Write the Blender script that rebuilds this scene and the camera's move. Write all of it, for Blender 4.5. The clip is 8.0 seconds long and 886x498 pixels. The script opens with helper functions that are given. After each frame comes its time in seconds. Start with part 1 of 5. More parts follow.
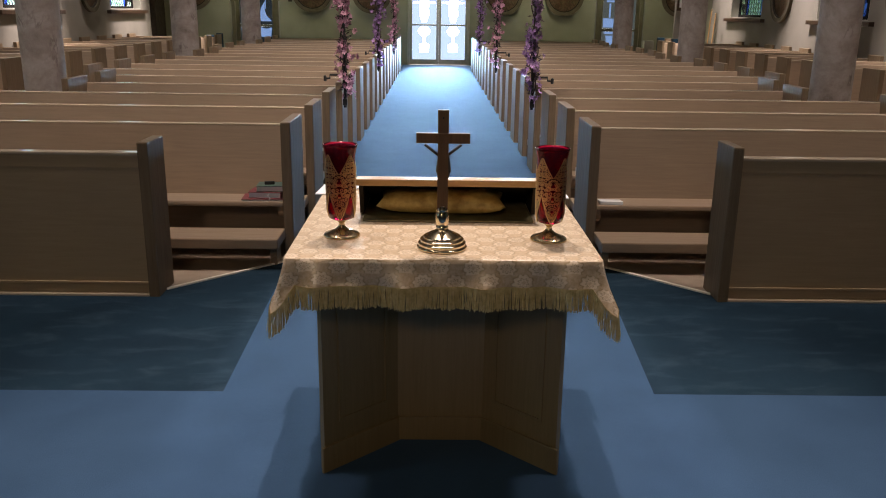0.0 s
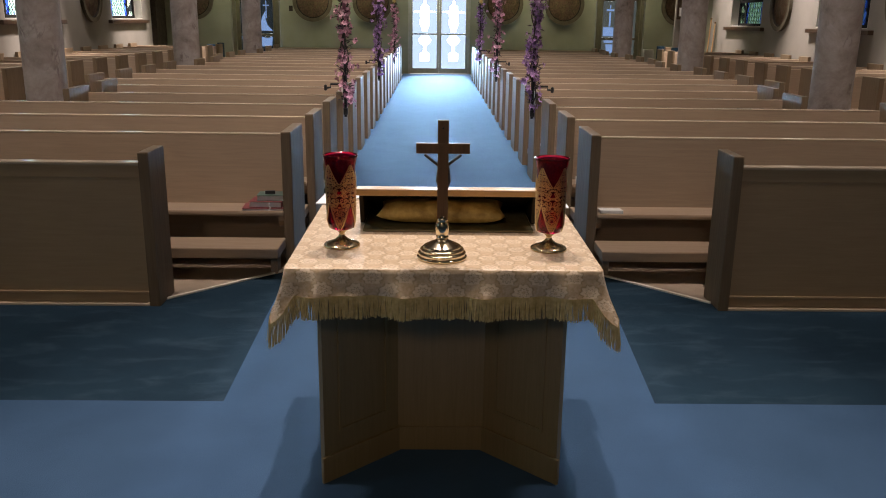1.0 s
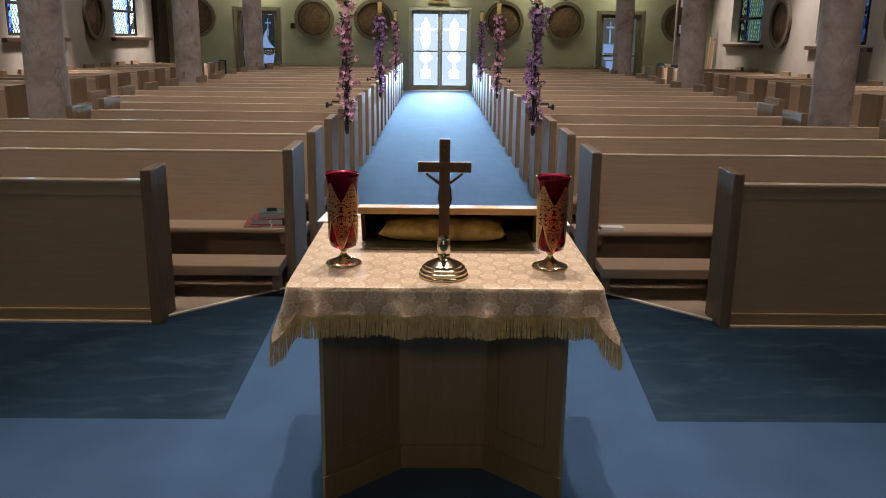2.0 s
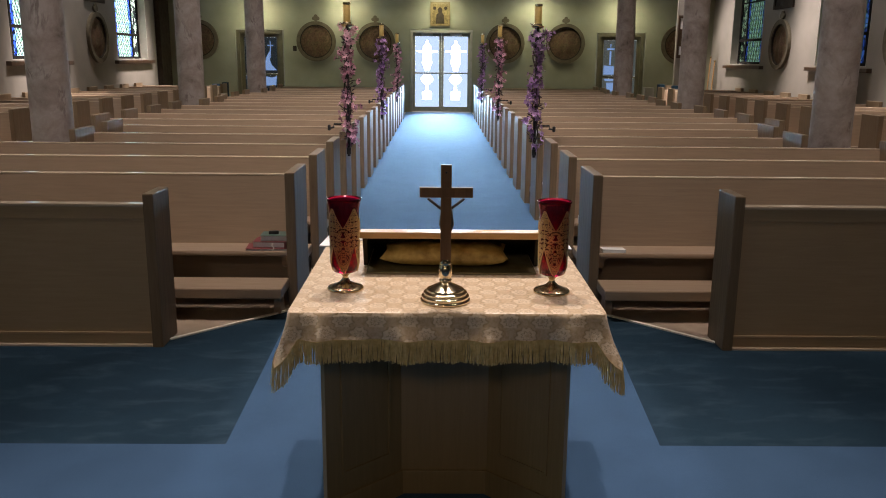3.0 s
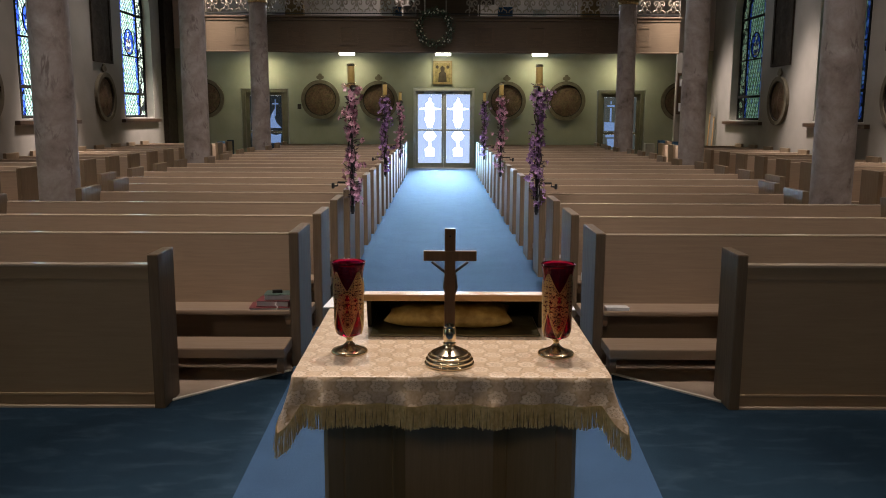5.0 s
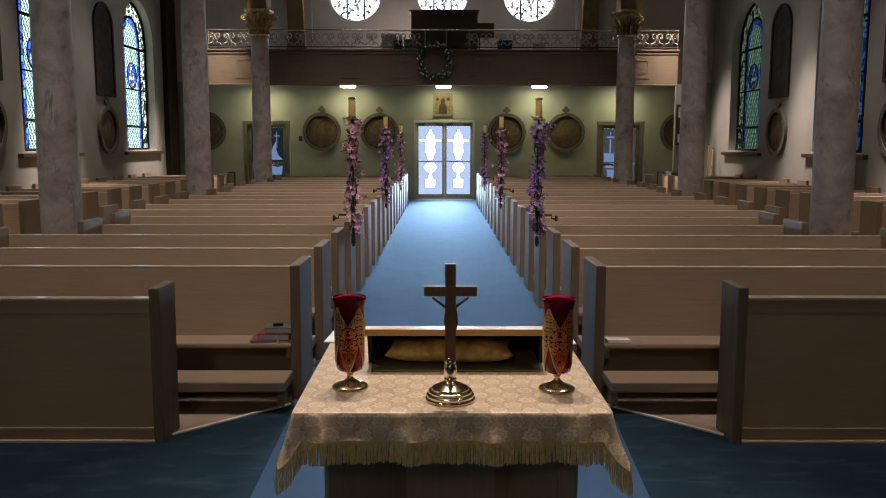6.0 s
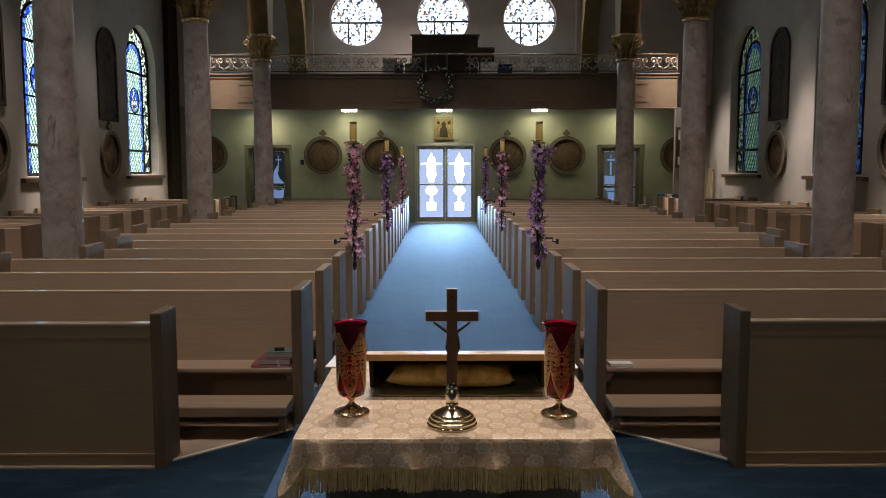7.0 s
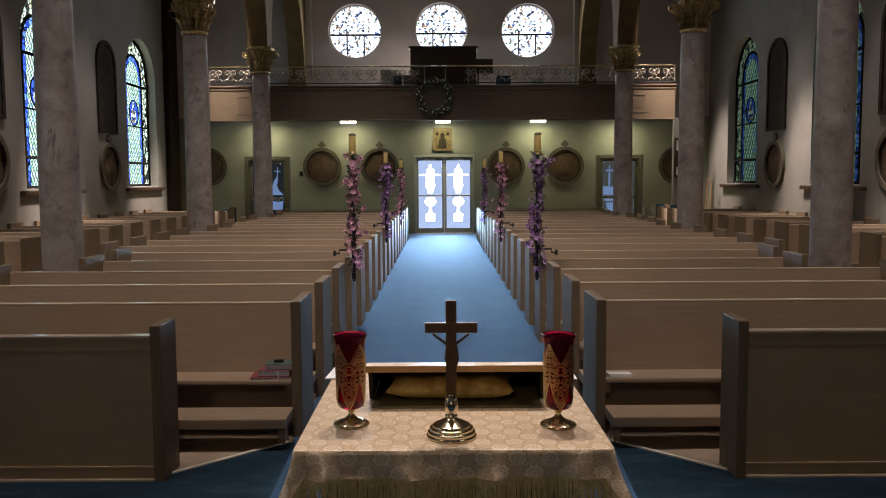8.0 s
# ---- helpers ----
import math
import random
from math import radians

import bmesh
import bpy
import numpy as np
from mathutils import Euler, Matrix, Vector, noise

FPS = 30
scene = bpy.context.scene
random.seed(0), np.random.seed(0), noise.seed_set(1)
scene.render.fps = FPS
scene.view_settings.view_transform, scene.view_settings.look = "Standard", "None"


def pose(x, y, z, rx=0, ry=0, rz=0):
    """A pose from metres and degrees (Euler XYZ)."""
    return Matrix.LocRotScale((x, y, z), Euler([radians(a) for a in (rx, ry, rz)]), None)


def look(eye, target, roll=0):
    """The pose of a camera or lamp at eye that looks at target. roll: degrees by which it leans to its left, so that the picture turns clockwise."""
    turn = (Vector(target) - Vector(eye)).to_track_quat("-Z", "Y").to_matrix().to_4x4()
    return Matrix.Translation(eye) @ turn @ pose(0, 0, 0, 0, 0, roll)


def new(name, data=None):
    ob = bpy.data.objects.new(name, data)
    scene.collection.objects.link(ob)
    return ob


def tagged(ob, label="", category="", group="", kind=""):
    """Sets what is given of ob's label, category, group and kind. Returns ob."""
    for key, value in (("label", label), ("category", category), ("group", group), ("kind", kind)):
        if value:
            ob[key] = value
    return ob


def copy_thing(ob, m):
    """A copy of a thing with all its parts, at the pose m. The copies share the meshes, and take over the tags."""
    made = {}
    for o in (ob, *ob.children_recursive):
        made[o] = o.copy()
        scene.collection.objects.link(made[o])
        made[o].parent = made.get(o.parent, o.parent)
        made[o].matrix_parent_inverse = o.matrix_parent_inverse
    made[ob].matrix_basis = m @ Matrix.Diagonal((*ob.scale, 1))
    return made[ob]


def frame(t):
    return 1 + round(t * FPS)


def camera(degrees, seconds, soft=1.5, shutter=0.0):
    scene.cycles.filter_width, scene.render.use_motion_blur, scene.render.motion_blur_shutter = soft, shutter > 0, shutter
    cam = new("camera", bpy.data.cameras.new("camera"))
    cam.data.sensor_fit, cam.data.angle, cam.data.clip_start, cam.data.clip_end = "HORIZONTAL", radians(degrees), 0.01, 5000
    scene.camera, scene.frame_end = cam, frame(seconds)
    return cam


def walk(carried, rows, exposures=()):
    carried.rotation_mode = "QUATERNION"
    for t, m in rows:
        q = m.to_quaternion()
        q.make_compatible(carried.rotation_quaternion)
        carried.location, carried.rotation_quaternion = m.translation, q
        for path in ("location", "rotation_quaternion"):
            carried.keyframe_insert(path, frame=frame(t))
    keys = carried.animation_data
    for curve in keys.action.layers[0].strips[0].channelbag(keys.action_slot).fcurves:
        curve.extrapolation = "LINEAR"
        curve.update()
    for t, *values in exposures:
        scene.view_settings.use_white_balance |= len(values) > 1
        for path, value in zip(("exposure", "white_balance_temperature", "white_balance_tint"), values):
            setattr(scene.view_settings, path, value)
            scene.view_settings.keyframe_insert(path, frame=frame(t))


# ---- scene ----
cam = camera(56.0, 8.0, soft=1.0)
PATH = [
    (0, (0.095, 0.239, 1.469), (0.12, 2.161, 0.919), 0.8),
    (0.5, (0.095, 0.24, 1.469), (0.12, 2.165, 0.926), 0.8),
    (1, (0.097, 0.238, 1.474), (0.12, 2.166, 0.943), 0.7),
    (1.5, (0.095, 0.236, 1.477), (0.117, 2.169, 0.963), 0.7),
    (3, (0.095, 0.235, 1.496), (0.111, 2.185, 1.049), 0.5),
    (3.5, (0.095, 0.234, 1.501), (0.108, 2.189, 1.083), 0.5),
    (4, (0.093, 0.232, 1.509), (0.104, 2.194, 1.121), 0.4),
    (4.5, (0.092, 0.234, 1.515), (0.101, 2.202, 1.16), 0.3),
    (6, (0.093, 0.223, 1.539), (0.099, 2.208, 1.292), 0.1),
    (6.5, (0.094, 0.223, 1.542), (0.097, 2.211, 1.326), -0.1),
    (7, (0.093, 0.22, 1.546), (0.096, 2.211, 1.353), -0.1),
    (7.5, (0.094, 0.216, 1.55), (0.098, 2.208, 1.374), -0.3),
    (8, (0.094, 0.208, 1.55), (0.099, 2.201, 1.383), -0.3),
]
walk(cam, [(t, look(eye, target, roll)) for t, eye, target, roll in PATH],
     exposures=[(0, 0.70), (1.5, 0.68), (3.5, 0.54), (4.5, 0.42), (6.5, 0.19), (8, 0.14)])

# ---- world, lamps, exposure ----
scene.view_settings.exposure = 0.0
world = bpy.data.worlds.new("sky")
scene.world = world
world.use_nodes = True
wn = world.node_tree
sky = wn.nodes.new("ShaderNodeTexSky")
sky.sky_type, sky.sun_disc = "NISHITA", False
sky.sun_elevation, sky.sun_rotation = radians(48), radians(200)
wn.links.new(sky.outputs[0], wn.nodes["Background"].inputs[0])
wn.nodes["Background"].inputs[1].default_value = 0.12

# plan, in metres: x across, y down the nave towards the entrance, z up
XL, XR = -7.4, 7.7            # inner faces of the side walls
YB = 24.0                     # inner face of the entrance wall
YF = -6.0                     # wall behind the camera
CX = 0.14                     # middle of the aisle
AISLE_L, AISLE_R = -0.745, 1.02
COL_L, COL_R = -3.90, 4.21
COL_Y = (4.0, 9.0, 14.0, 19.0)
WIN_Y = (1.385, 6.385, 11.385, 16.385, 21.385)
WIN_HALF, WIN_SILL, WIN_SPRING = 1.035, 1.40, 4.055
PEW_H, ROW0, STEP, ROWS_N = 0.83, 5.12, 0.945, 18
TAB_Z = 0.80
GALLERY_Y = 19.5


def area_lamp(name, m, sx, sy, watts, colour):
    d = bpy.data.lights.new(name, "AREA")
    d.shape, d.size, d.size_y, d.energy, d.color = "RECTANGLE", sx, sy, watts, colour
    ob = new(name, d)
    ob.matrix_world = m
    return ob


DAY = (0.86, 0.93, 1.0)
WARM = (1.0, 0.848, 0.772)
for x in (-2.3, 0.14, 2.58):
    area_lamp("rose_light", look((x, YB - 0.05, 5.72), (x, 6, 0)), 1.2, 1.2, 55, DAY)
area_lamp("door_light", look((0.19, YB - 0.12, 1.15), (0.19, 16, 0.0)), 1.3, 1.9, 82, (0.46, 0.72, 1.0)).data.spread = radians(34)
for x in (-4.84, -2.45, 0.17, 2.8, 5.16):
    area_lamp("gallery_light", look((x, 23.45, 3.06), (x, 23.8, 0)), 0.38, 0.12, 14, (1.0, 0.9, 0.55))


def spot(name, eye, target, watts, degrees, colour, radius=0.45):
    d = bpy.data.lights.new(name, "SPOT")
    d.energy, d.color, d.spot_size, d.spot_blend, d.shadow_soft_size = watts, colour, radians(degrees), 0.9, radius
    ob = new(name, d)
    ob.matrix_world = look(eye, target)
    return ob


# added fill spots over the nave and the sanctuary, their fittings unseen
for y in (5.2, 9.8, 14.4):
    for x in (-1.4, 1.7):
        spot("nave_fill_spot", (x, y - 0.6, 9.2), (x * 1.3, y + 3.0, 0), 1550 if x < 0 else 1050 if y > 14 else 1330, 58, WARM)
for x in (-3.2, 3.5):
    spot("sanctuary_fill", (x, 3.4, 9.2), (x * 0.9, 3.0, 0), 400, 70, WARM, 0.45)
# low fill from behind the camera, added for the screens and pedestal
spot("sanctuary_fill", (CX - 1.2, -5.2, 4.6), (CX, 4.0, 0.2), 150, 48, (1.0, 0.76, 0.52))
# unseen spots for the lit patches on the aisle walls and gallery ends
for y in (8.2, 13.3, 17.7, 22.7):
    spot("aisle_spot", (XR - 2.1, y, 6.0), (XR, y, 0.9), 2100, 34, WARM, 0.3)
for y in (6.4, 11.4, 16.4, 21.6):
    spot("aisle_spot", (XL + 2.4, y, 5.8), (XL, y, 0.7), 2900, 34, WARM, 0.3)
# extra fill over the side pews, added without a known fitting
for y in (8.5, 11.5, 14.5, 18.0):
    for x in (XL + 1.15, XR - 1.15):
        spot("aisle_fill", (x, y, 7.4), (x, y, 0), 1050 if x < 0 else 850, 46, WARM, 0.2)
spot("gallery_spot", (4.9, 15.8, 8.8), (5.25, GALLERY_Y, 3.45), 10000, 13, WARM)
spot("gallery_spot", (-4.6, 15.8, 8.8), (-4.9, GALLERY_Y, 3.45), 7000, 14, WARM)
spot("sanctuary_spot", (CX - 0.8, 5.6, 9.2), (CX, 2.75, 0.6), 1150, 30, WARM, 0.07)
spot("sanctuary_spot", (CX + 0.8, 5.6, 9.2), (CX, 2.75, 0.6), 1150, 30, WARM, 0.07)


# the lamp at the organ console, which lights the wall and the papers beside it
d = bpy.data.lights.new("console_lamp", "POINT")
d.energy, d.color, d.shadow_soft_size = 15, WARM, 0.06
new("console_lamp", d).location = (-0.85, 22.95, 4.45)


# ---- materials ----
def mat(name, rough=0.6, metal=0.0, spec=0.5):
    m = bpy.data.materials.new(name)
    m.use_nodes = True
    b = m.node_tree.nodes["Principled BSDF"]
    b.inputs["Roughness"].default_value = rough
    b.inputs["Metallic"].default_value = metal
    b.inputs["Specular IOR Level"].default_value = spec
    return m, m.node_tree, b


def node(nt, kind, **values):
    n = nt.nodes.new(kind)
    for key, v in values.items():
        n.inputs[key.replace("_", " ")].default_value = v
    return n


def ramp(nt, source, stops):
    r = nt.nodes.new("ShaderNodeValToRGB")
    e = r.color_ramp.elements
    while len(e) < len(stops):
        e.new(0.5)
    for k, (p, c) in enumerate(stops):
        e[k].position, e[k].color = p, (*c, 1)
    nt.links.new(source, r.inputs[0])
    return r.outputs[0]


def coords(nt, scale=(1, 1, 1), turn=(0, 0, 0), space="Object"):
    c = nt.nodes.new("ShaderNodeTexCoord")
    mp = nt.nodes.new("ShaderNodeMapping")
    mp.inputs["Scale"].default_value = scale
    mp.inputs["Rotation"].default_value = [radians(a) for a in turn]
    nt.links.new(c.outputs[space], mp.inputs[0])
    return mp.outputs[0]


def noise_tex(nt, vec, scale, detail=4.0, rough=0.55, distortion=0.0):
    n = node(nt, "ShaderNodeTexNoise", Scale=scale, Detail=detail, Roughness=rough, Distortion=distortion)
    nt.links.new(vec, n.inputs["Vector"])
    return n.outputs["Fac"]


def mix(nt, fac, a, b, how="MIX"):
    m = nt.nodes.new("ShaderNodeMix")
    m.data_type, m.blend_type = "RGBA", how
    for k, v in ((0, fac), (6, a), (7, b)):
        if isinstance(v, (int, float)):
            m.inputs[k].default_value = v
        elif isinstance(v, tuple):
            m.inputs[k].default_value = (*v, 1)
        else:
            nt.links.new(v, m.inputs[k])
    return m.outputs[2]


def bump(nt, b, height, strength=0.2, distance=0.002):
    n = node(nt, "ShaderNodeBump", Strength=strength, Distance=distance)
    nt.links.new(height, n.inputs["Height"])
    nt.links.new(n.outputs[0], b.inputs["Normal"])


def surface(name, dark, light, scale=8.0, rough=0.6, metal=0.0, fine=120.0, relief=0.15, distance=0.001, stretch=(1, 1, 1), spec=0.5):
    """Two colours mixed at two scales, with a fine relief."""
    m, nt, b = mat(name, rough, metal, spec)
    v = coords(nt, stretch)
    big, small = noise_tex(nt, v, scale), noise_tex(nt, v, fine, 2)
    c = ramp(nt, big, [(0.3, dark), (0.7, light)])
    c = mix(nt, 0.18, c, ramp(nt, small, [(0.3, dark), (0.75, light)]))
    nt.links.new(c, b.inputs["Base Color"])
    bump(nt, b, small, relief, distance)
    return m


def wood(name, dark, light, axis="X", rough=0.38, tone=0.12, spec=0.5):
    """Oak: fine grain drawn out along an axis, slow bands, and a tone of its own for each object."""
    m, nt, b = mat(name, rough, 0.0, spec)
    s = {"X": (1.2, 22, 22), "Y": (22, 1.2, 22), "Z": (22, 22, 1.2)}[axis]
    v = coords(nt, s)
    grain = noise_tex(nt, v, 3.0, 6, 0.65, 0.6)
    slow = noise_tex(nt, coords(nt), 1.7, 3)
    c = ramp(nt, grain, [(0.25, dark), (0.72, light)])
    c = mix(nt, ramp(nt, slow, [(0.3, (0, 0, 0)), (0.75, (0.35, 0.35, 0.35))]), c, tuple(0.8 * a for a in dark))
    info = nt.nodes.new("ShaderNodeObjectInfo")
    tint = ramp(nt, info.outputs["Random"], [(0, (1 - tone,) * 3), (1, (1, 1 - 0.3 * tone, 1 - 0.5 * tone))])
    c = mix(nt, 1.0, c, tint, "MULTIPLY")
    nt.links.new(c, b.inputs["Base Color"])
    r = ramp(nt, grain, [(0.2, (rough + 0.1,) * 3), (0.8, (rough - 0.05,) * 3)])
    nt.links.new(r, b.inputs["Roughness"])
    bump(nt, b, grain, 0.12, 0.001)
    return m


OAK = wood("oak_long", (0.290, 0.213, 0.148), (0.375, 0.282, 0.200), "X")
# paler than OAK: the glints along the rail edges are put into it
OAK_LIT_EDGE = wood("oak_lit_edge", (0.52, 0.42, 0.31), (0.64, 0.53, 0.41), "X", 0.09)
PEDESTAL = wood("pedestal_oak", (0.25, 0.185, 0.088), (0.33, 0.245, 0.125), "Z", 0.36)
# darker than OAK: weak light on the end boards is put into the colour
OAK_SHADED = wood("oak_shaded", (0.168, 0.122, 0.078), (0.25, 0.187, 0.123), "Z", 0.48, spec=0.22)
SCREEN_OAK = wood("screen_oak", (0.41, 0.298, 0.182), (0.50, 0.372, 0.236), "X", 0.3)
PALE_BRASS = surface("pale_brass", (0.66, 0.54, 0.35), (0.86, 0.75, 0.55), 40, 0.18, 1.0)
OAK_SIDE = wood("oak_deep", (0.26, 0.18, 0.115), (0.40, 0.295, 0.205), "Y")
GALLERY_WOOD = wood("gallery_wood", (0.084, 0.058, 0.034), (0.160, 0.114, 0.070), "X", 0.45)
PLANK_WOOD = wood("plank_wood", (0.44, 0.26, 0.10), (0.60, 0.39, 0.18), "X", 0.26)
CROSS_WOOD = wood("cross_wood", (0.17, 0.085, 0.035), (0.30, 0.165, 0.075), "Z", 0.35)
CONSOLE_WOOD = wood("console_wood", (0.075, 0.050, 0.034), (0.14, 0.094, 0.062), "X", 0.4)
DARK_WOOD = wood("dark_wood", (0.035, 0.02, 0.012), (0.08, 0.045, 0.025), "Z", 0.4)
RUG = surface("carpet_blue", (0.034, 0.074, 0.142), (0.047, 0.097, 0.184), 3.0, 0.95, 0, 420, 0.6, 0.004, spec=0.2)
pile = RUG.node_tree.nodes["Principled BSDF"]
pile.inputs["Sheen Weight"].default_value = 0.22
pile.inputs["Sheen Roughness"].default_value = 0.45
pile.inputs["Sheen Tint"].default_value = (0.35, 0.62, 1.0, 1)


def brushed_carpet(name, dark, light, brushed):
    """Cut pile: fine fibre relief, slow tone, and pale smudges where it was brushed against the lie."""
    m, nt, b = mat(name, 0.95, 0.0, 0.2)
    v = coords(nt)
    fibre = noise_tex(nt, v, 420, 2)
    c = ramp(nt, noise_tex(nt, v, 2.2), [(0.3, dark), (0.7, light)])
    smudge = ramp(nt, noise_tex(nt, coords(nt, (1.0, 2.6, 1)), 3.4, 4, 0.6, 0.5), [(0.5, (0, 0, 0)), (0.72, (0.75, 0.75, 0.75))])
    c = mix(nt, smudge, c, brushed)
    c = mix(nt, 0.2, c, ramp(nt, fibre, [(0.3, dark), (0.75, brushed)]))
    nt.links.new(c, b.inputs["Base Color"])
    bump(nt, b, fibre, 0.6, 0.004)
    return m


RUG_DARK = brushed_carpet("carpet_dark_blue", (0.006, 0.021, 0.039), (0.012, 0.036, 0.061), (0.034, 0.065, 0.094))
PEW_FLOOR = surface("pew_floor", (0.30, 0.23, 0.165), (0.42, 0.33, 0.25), 6, 0.5)
TRIM_METAL = surface("trim_metal", (0.72, 0.66, 0.56), (0.85, 0.79, 0.70), 30, 0.4, 0.0)
WALL_WHITE = surface("plaster_pale", (0.215, 0.200, 0.178), (0.275, 0.256, 0.230), 1.3, 0.85, 0, 60, 0.25, 0.002, spec=0.12)
WALL_GREEN = surface("plaster_green", (0.235, 0.248, 0.190), (0.305, 0.315, 0.250), 1.6, 0.8, 0, 60, 0.25, 0.002, spec=0.12)
WALL_LILAC = surface("plaster_lilac", (0.50, 0.43, 0.40), (0.61, 0.53, 0.50), 1.6, 0.85, 0, 60, 0.25, 0.002, spec=0.12)
ARCH_PAINT = surface("arch_ochre", (0.14, 0.09, 0.042), (0.21, 0.14, 0.07), 4, 0.85, spec=0.1)
DOOR_PAINT = surface("door_frame_paint", (0.085, 0.080, 0.050), (0.125, 0.118, 0.078), 6, 0.5)
# paler than the wall: daylight on the window reveals is put into it
REVEAL_LIT = surface("reveal_lit", (0.42, 0.40, 0.36), (0.55, 0.53, 0.48), 3, 0.8, spec=0.2)
# unseen ceiling, set dark to cut the light bounced onto the upper walls
CEIL = surface("ceiling_dark", (0.13, 0.115, 0.10), (0.18, 0.16, 0.14), 1.5, 0.9)
BRASS = surface("brass", (0.60, 0.48, 0.29), (0.80, 0.64, 0.40), 30, 0.27, 1.0)
# gilding; its strong dark-to-pale mottle also stands in for glints
GOLD_PAINT = surface("gilding", (0.15, 0.095, 0.03), (0.78, 0.60, 0.29), 26, 0.33, 0.5, 90, 0.4, 0.004)
IRON = surface("iron", (0.02, 0.02, 0.022), (0.06, 0.06, 0.06), 20, 0.5, 0.6)
# lightened grey: bloom round the bright door panes is put into the colour
GREY_METAL = surface("door_metal", (0.30, 0.30, 0.27), (0.40, 0.40, 0.36), 8, 0.6, 0.0)
WHITE = surface("white_linen", (0.70, 0.70, 0.72), (0.82, 0.82, 0.82), 20, 0.8)
# near-black panels: the shade inside the display box is put into their colour
CAVITY_SHADE = surface("cavity_shade", (0.022, 0.017, 0.012), (0.042, 0.033, 0.024), 9, 0.95, spec=0.05)
LEAD = surface("lead_bars", (0.010, 0.010, 0.010), (0.022, 0.021, 0.020), 9, 0.9, spec=0.05)
BLACK = surface("black_paint", (0.012, 0.011, 0.011), (0.03, 0.028, 0.027), 9, 0.45)


def marble():
    m, nt, b = mat("marble", 0.55, 0.0, 0.2)
    v = coords(nt)
    cloud = noise_tex(nt, v, 2.6, 7, 0.68, 0.35)
    vein = noise_tex(nt, coords(nt, (1, 1, 0.45), (20, 30, 0)), 1.5, 7, 0.6, 0.6)
    c = ramp(nt, cloud, [(0.28, (0.10, 0.078, 0.068)), (0.40, (0.215, 0.18, 0.163)), (0.58, (0.315, 0.28, 0.262)), (0.75, (0.43, 0.40, 0.385))])
    line = ramp(nt, vein, [(0.480, (0, 0, 0)), (0.5, (0.75, 0.75, 0.75)), (0.515, (0, 0, 0))])
    line = mix(nt, 1.0, line, ramp(nt, noise_tex(nt, v, 2.6, 3), [(0.5, (0, 0, 0)), (0.62, (0.9, 0.9, 0.9))]), "MULTIPLY")
    c = mix(nt, line, c, (0.075, 0.052, 0.048))
    nt.links.new(c, b.inputs["Base Color"])
    return m


MARBLE = marble()


def see_through(name, colour):
    """A tinted pane that lets the daylight outside show."""
    m = bpy.data.materials.new(name)
    m.use_nodes = True
    nt = m.node_tree
    out = nt.nodes["Material Output"]
    nt.nodes.remove(nt.nodes["Principled BSDF"])
    tr = nt.nodes.new("ShaderNodeBsdfTransparent")
    gl = node(nt, "ShaderNodeBsdfGlossy", Roughness=0.1)
    ms = node(nt, "ShaderNodeMixShader", Fac=0.04)
    nt.links.new(tr.outputs[0], ms.inputs[1])
    nt.links.new(gl.outputs[0], ms.inputs[2])
    nt.links.new(ms.outputs[0], out.inputs[0])
    if isinstance(colour, tuple):
        tr.inputs[0].default_value = (*colour, 1)
    return m, nt, tr


def daylight(name, colour, strength):
    m = bpy.data.materials.new(name)
    m.use_nodes = True
    nt = m.node_tree
    e = node(nt, "ShaderNodeEmission", Color=(*colour, 1), Strength=strength)
    nt.nodes.remove(nt.nodes["Principled BSDF"])
    nt.links.new(e.outputs[0], nt.nodes["Material Output"].inputs[0])
    return m


def stained(name, stops, size, lead=(0.03, 0.07)):
    """Leaded glass: small irregular quarries of many colours with dark lead between them."""
    m, nt, tr = see_through(name, None)
    v = coords(nt)
    cell = node(nt, "ShaderNodeTexVoronoi", Scale=size)
    edge = node(nt, "ShaderNodeTexVoronoi", Scale=size)
    edge.feature = "DISTANCE_TO_EDGE"
    for n in (cell, edge):
        nt.links.new(v, n.inputs["Vector"])
    sep = nt.nodes.new("ShaderNodeSeparateColor")
    nt.links.new(cell.outputs["Color"], sep.inputs[0])
    c = ramp(nt, sep.outputs[0], stops)
    line = ramp(nt, edge.outputs["Distance"], [(lead[0], (0, 0, 0)), (lead[1], (1, 1, 1))])
    gm = node(nt, "ShaderNodeGamma", Gamma=0.55)
    nt.links.new(mix(nt, 1.0, c, line, "MULTIPLY"), gm.inputs[0])
    nt.links.new(gm.outputs[0], tr.inputs[0])
    return m


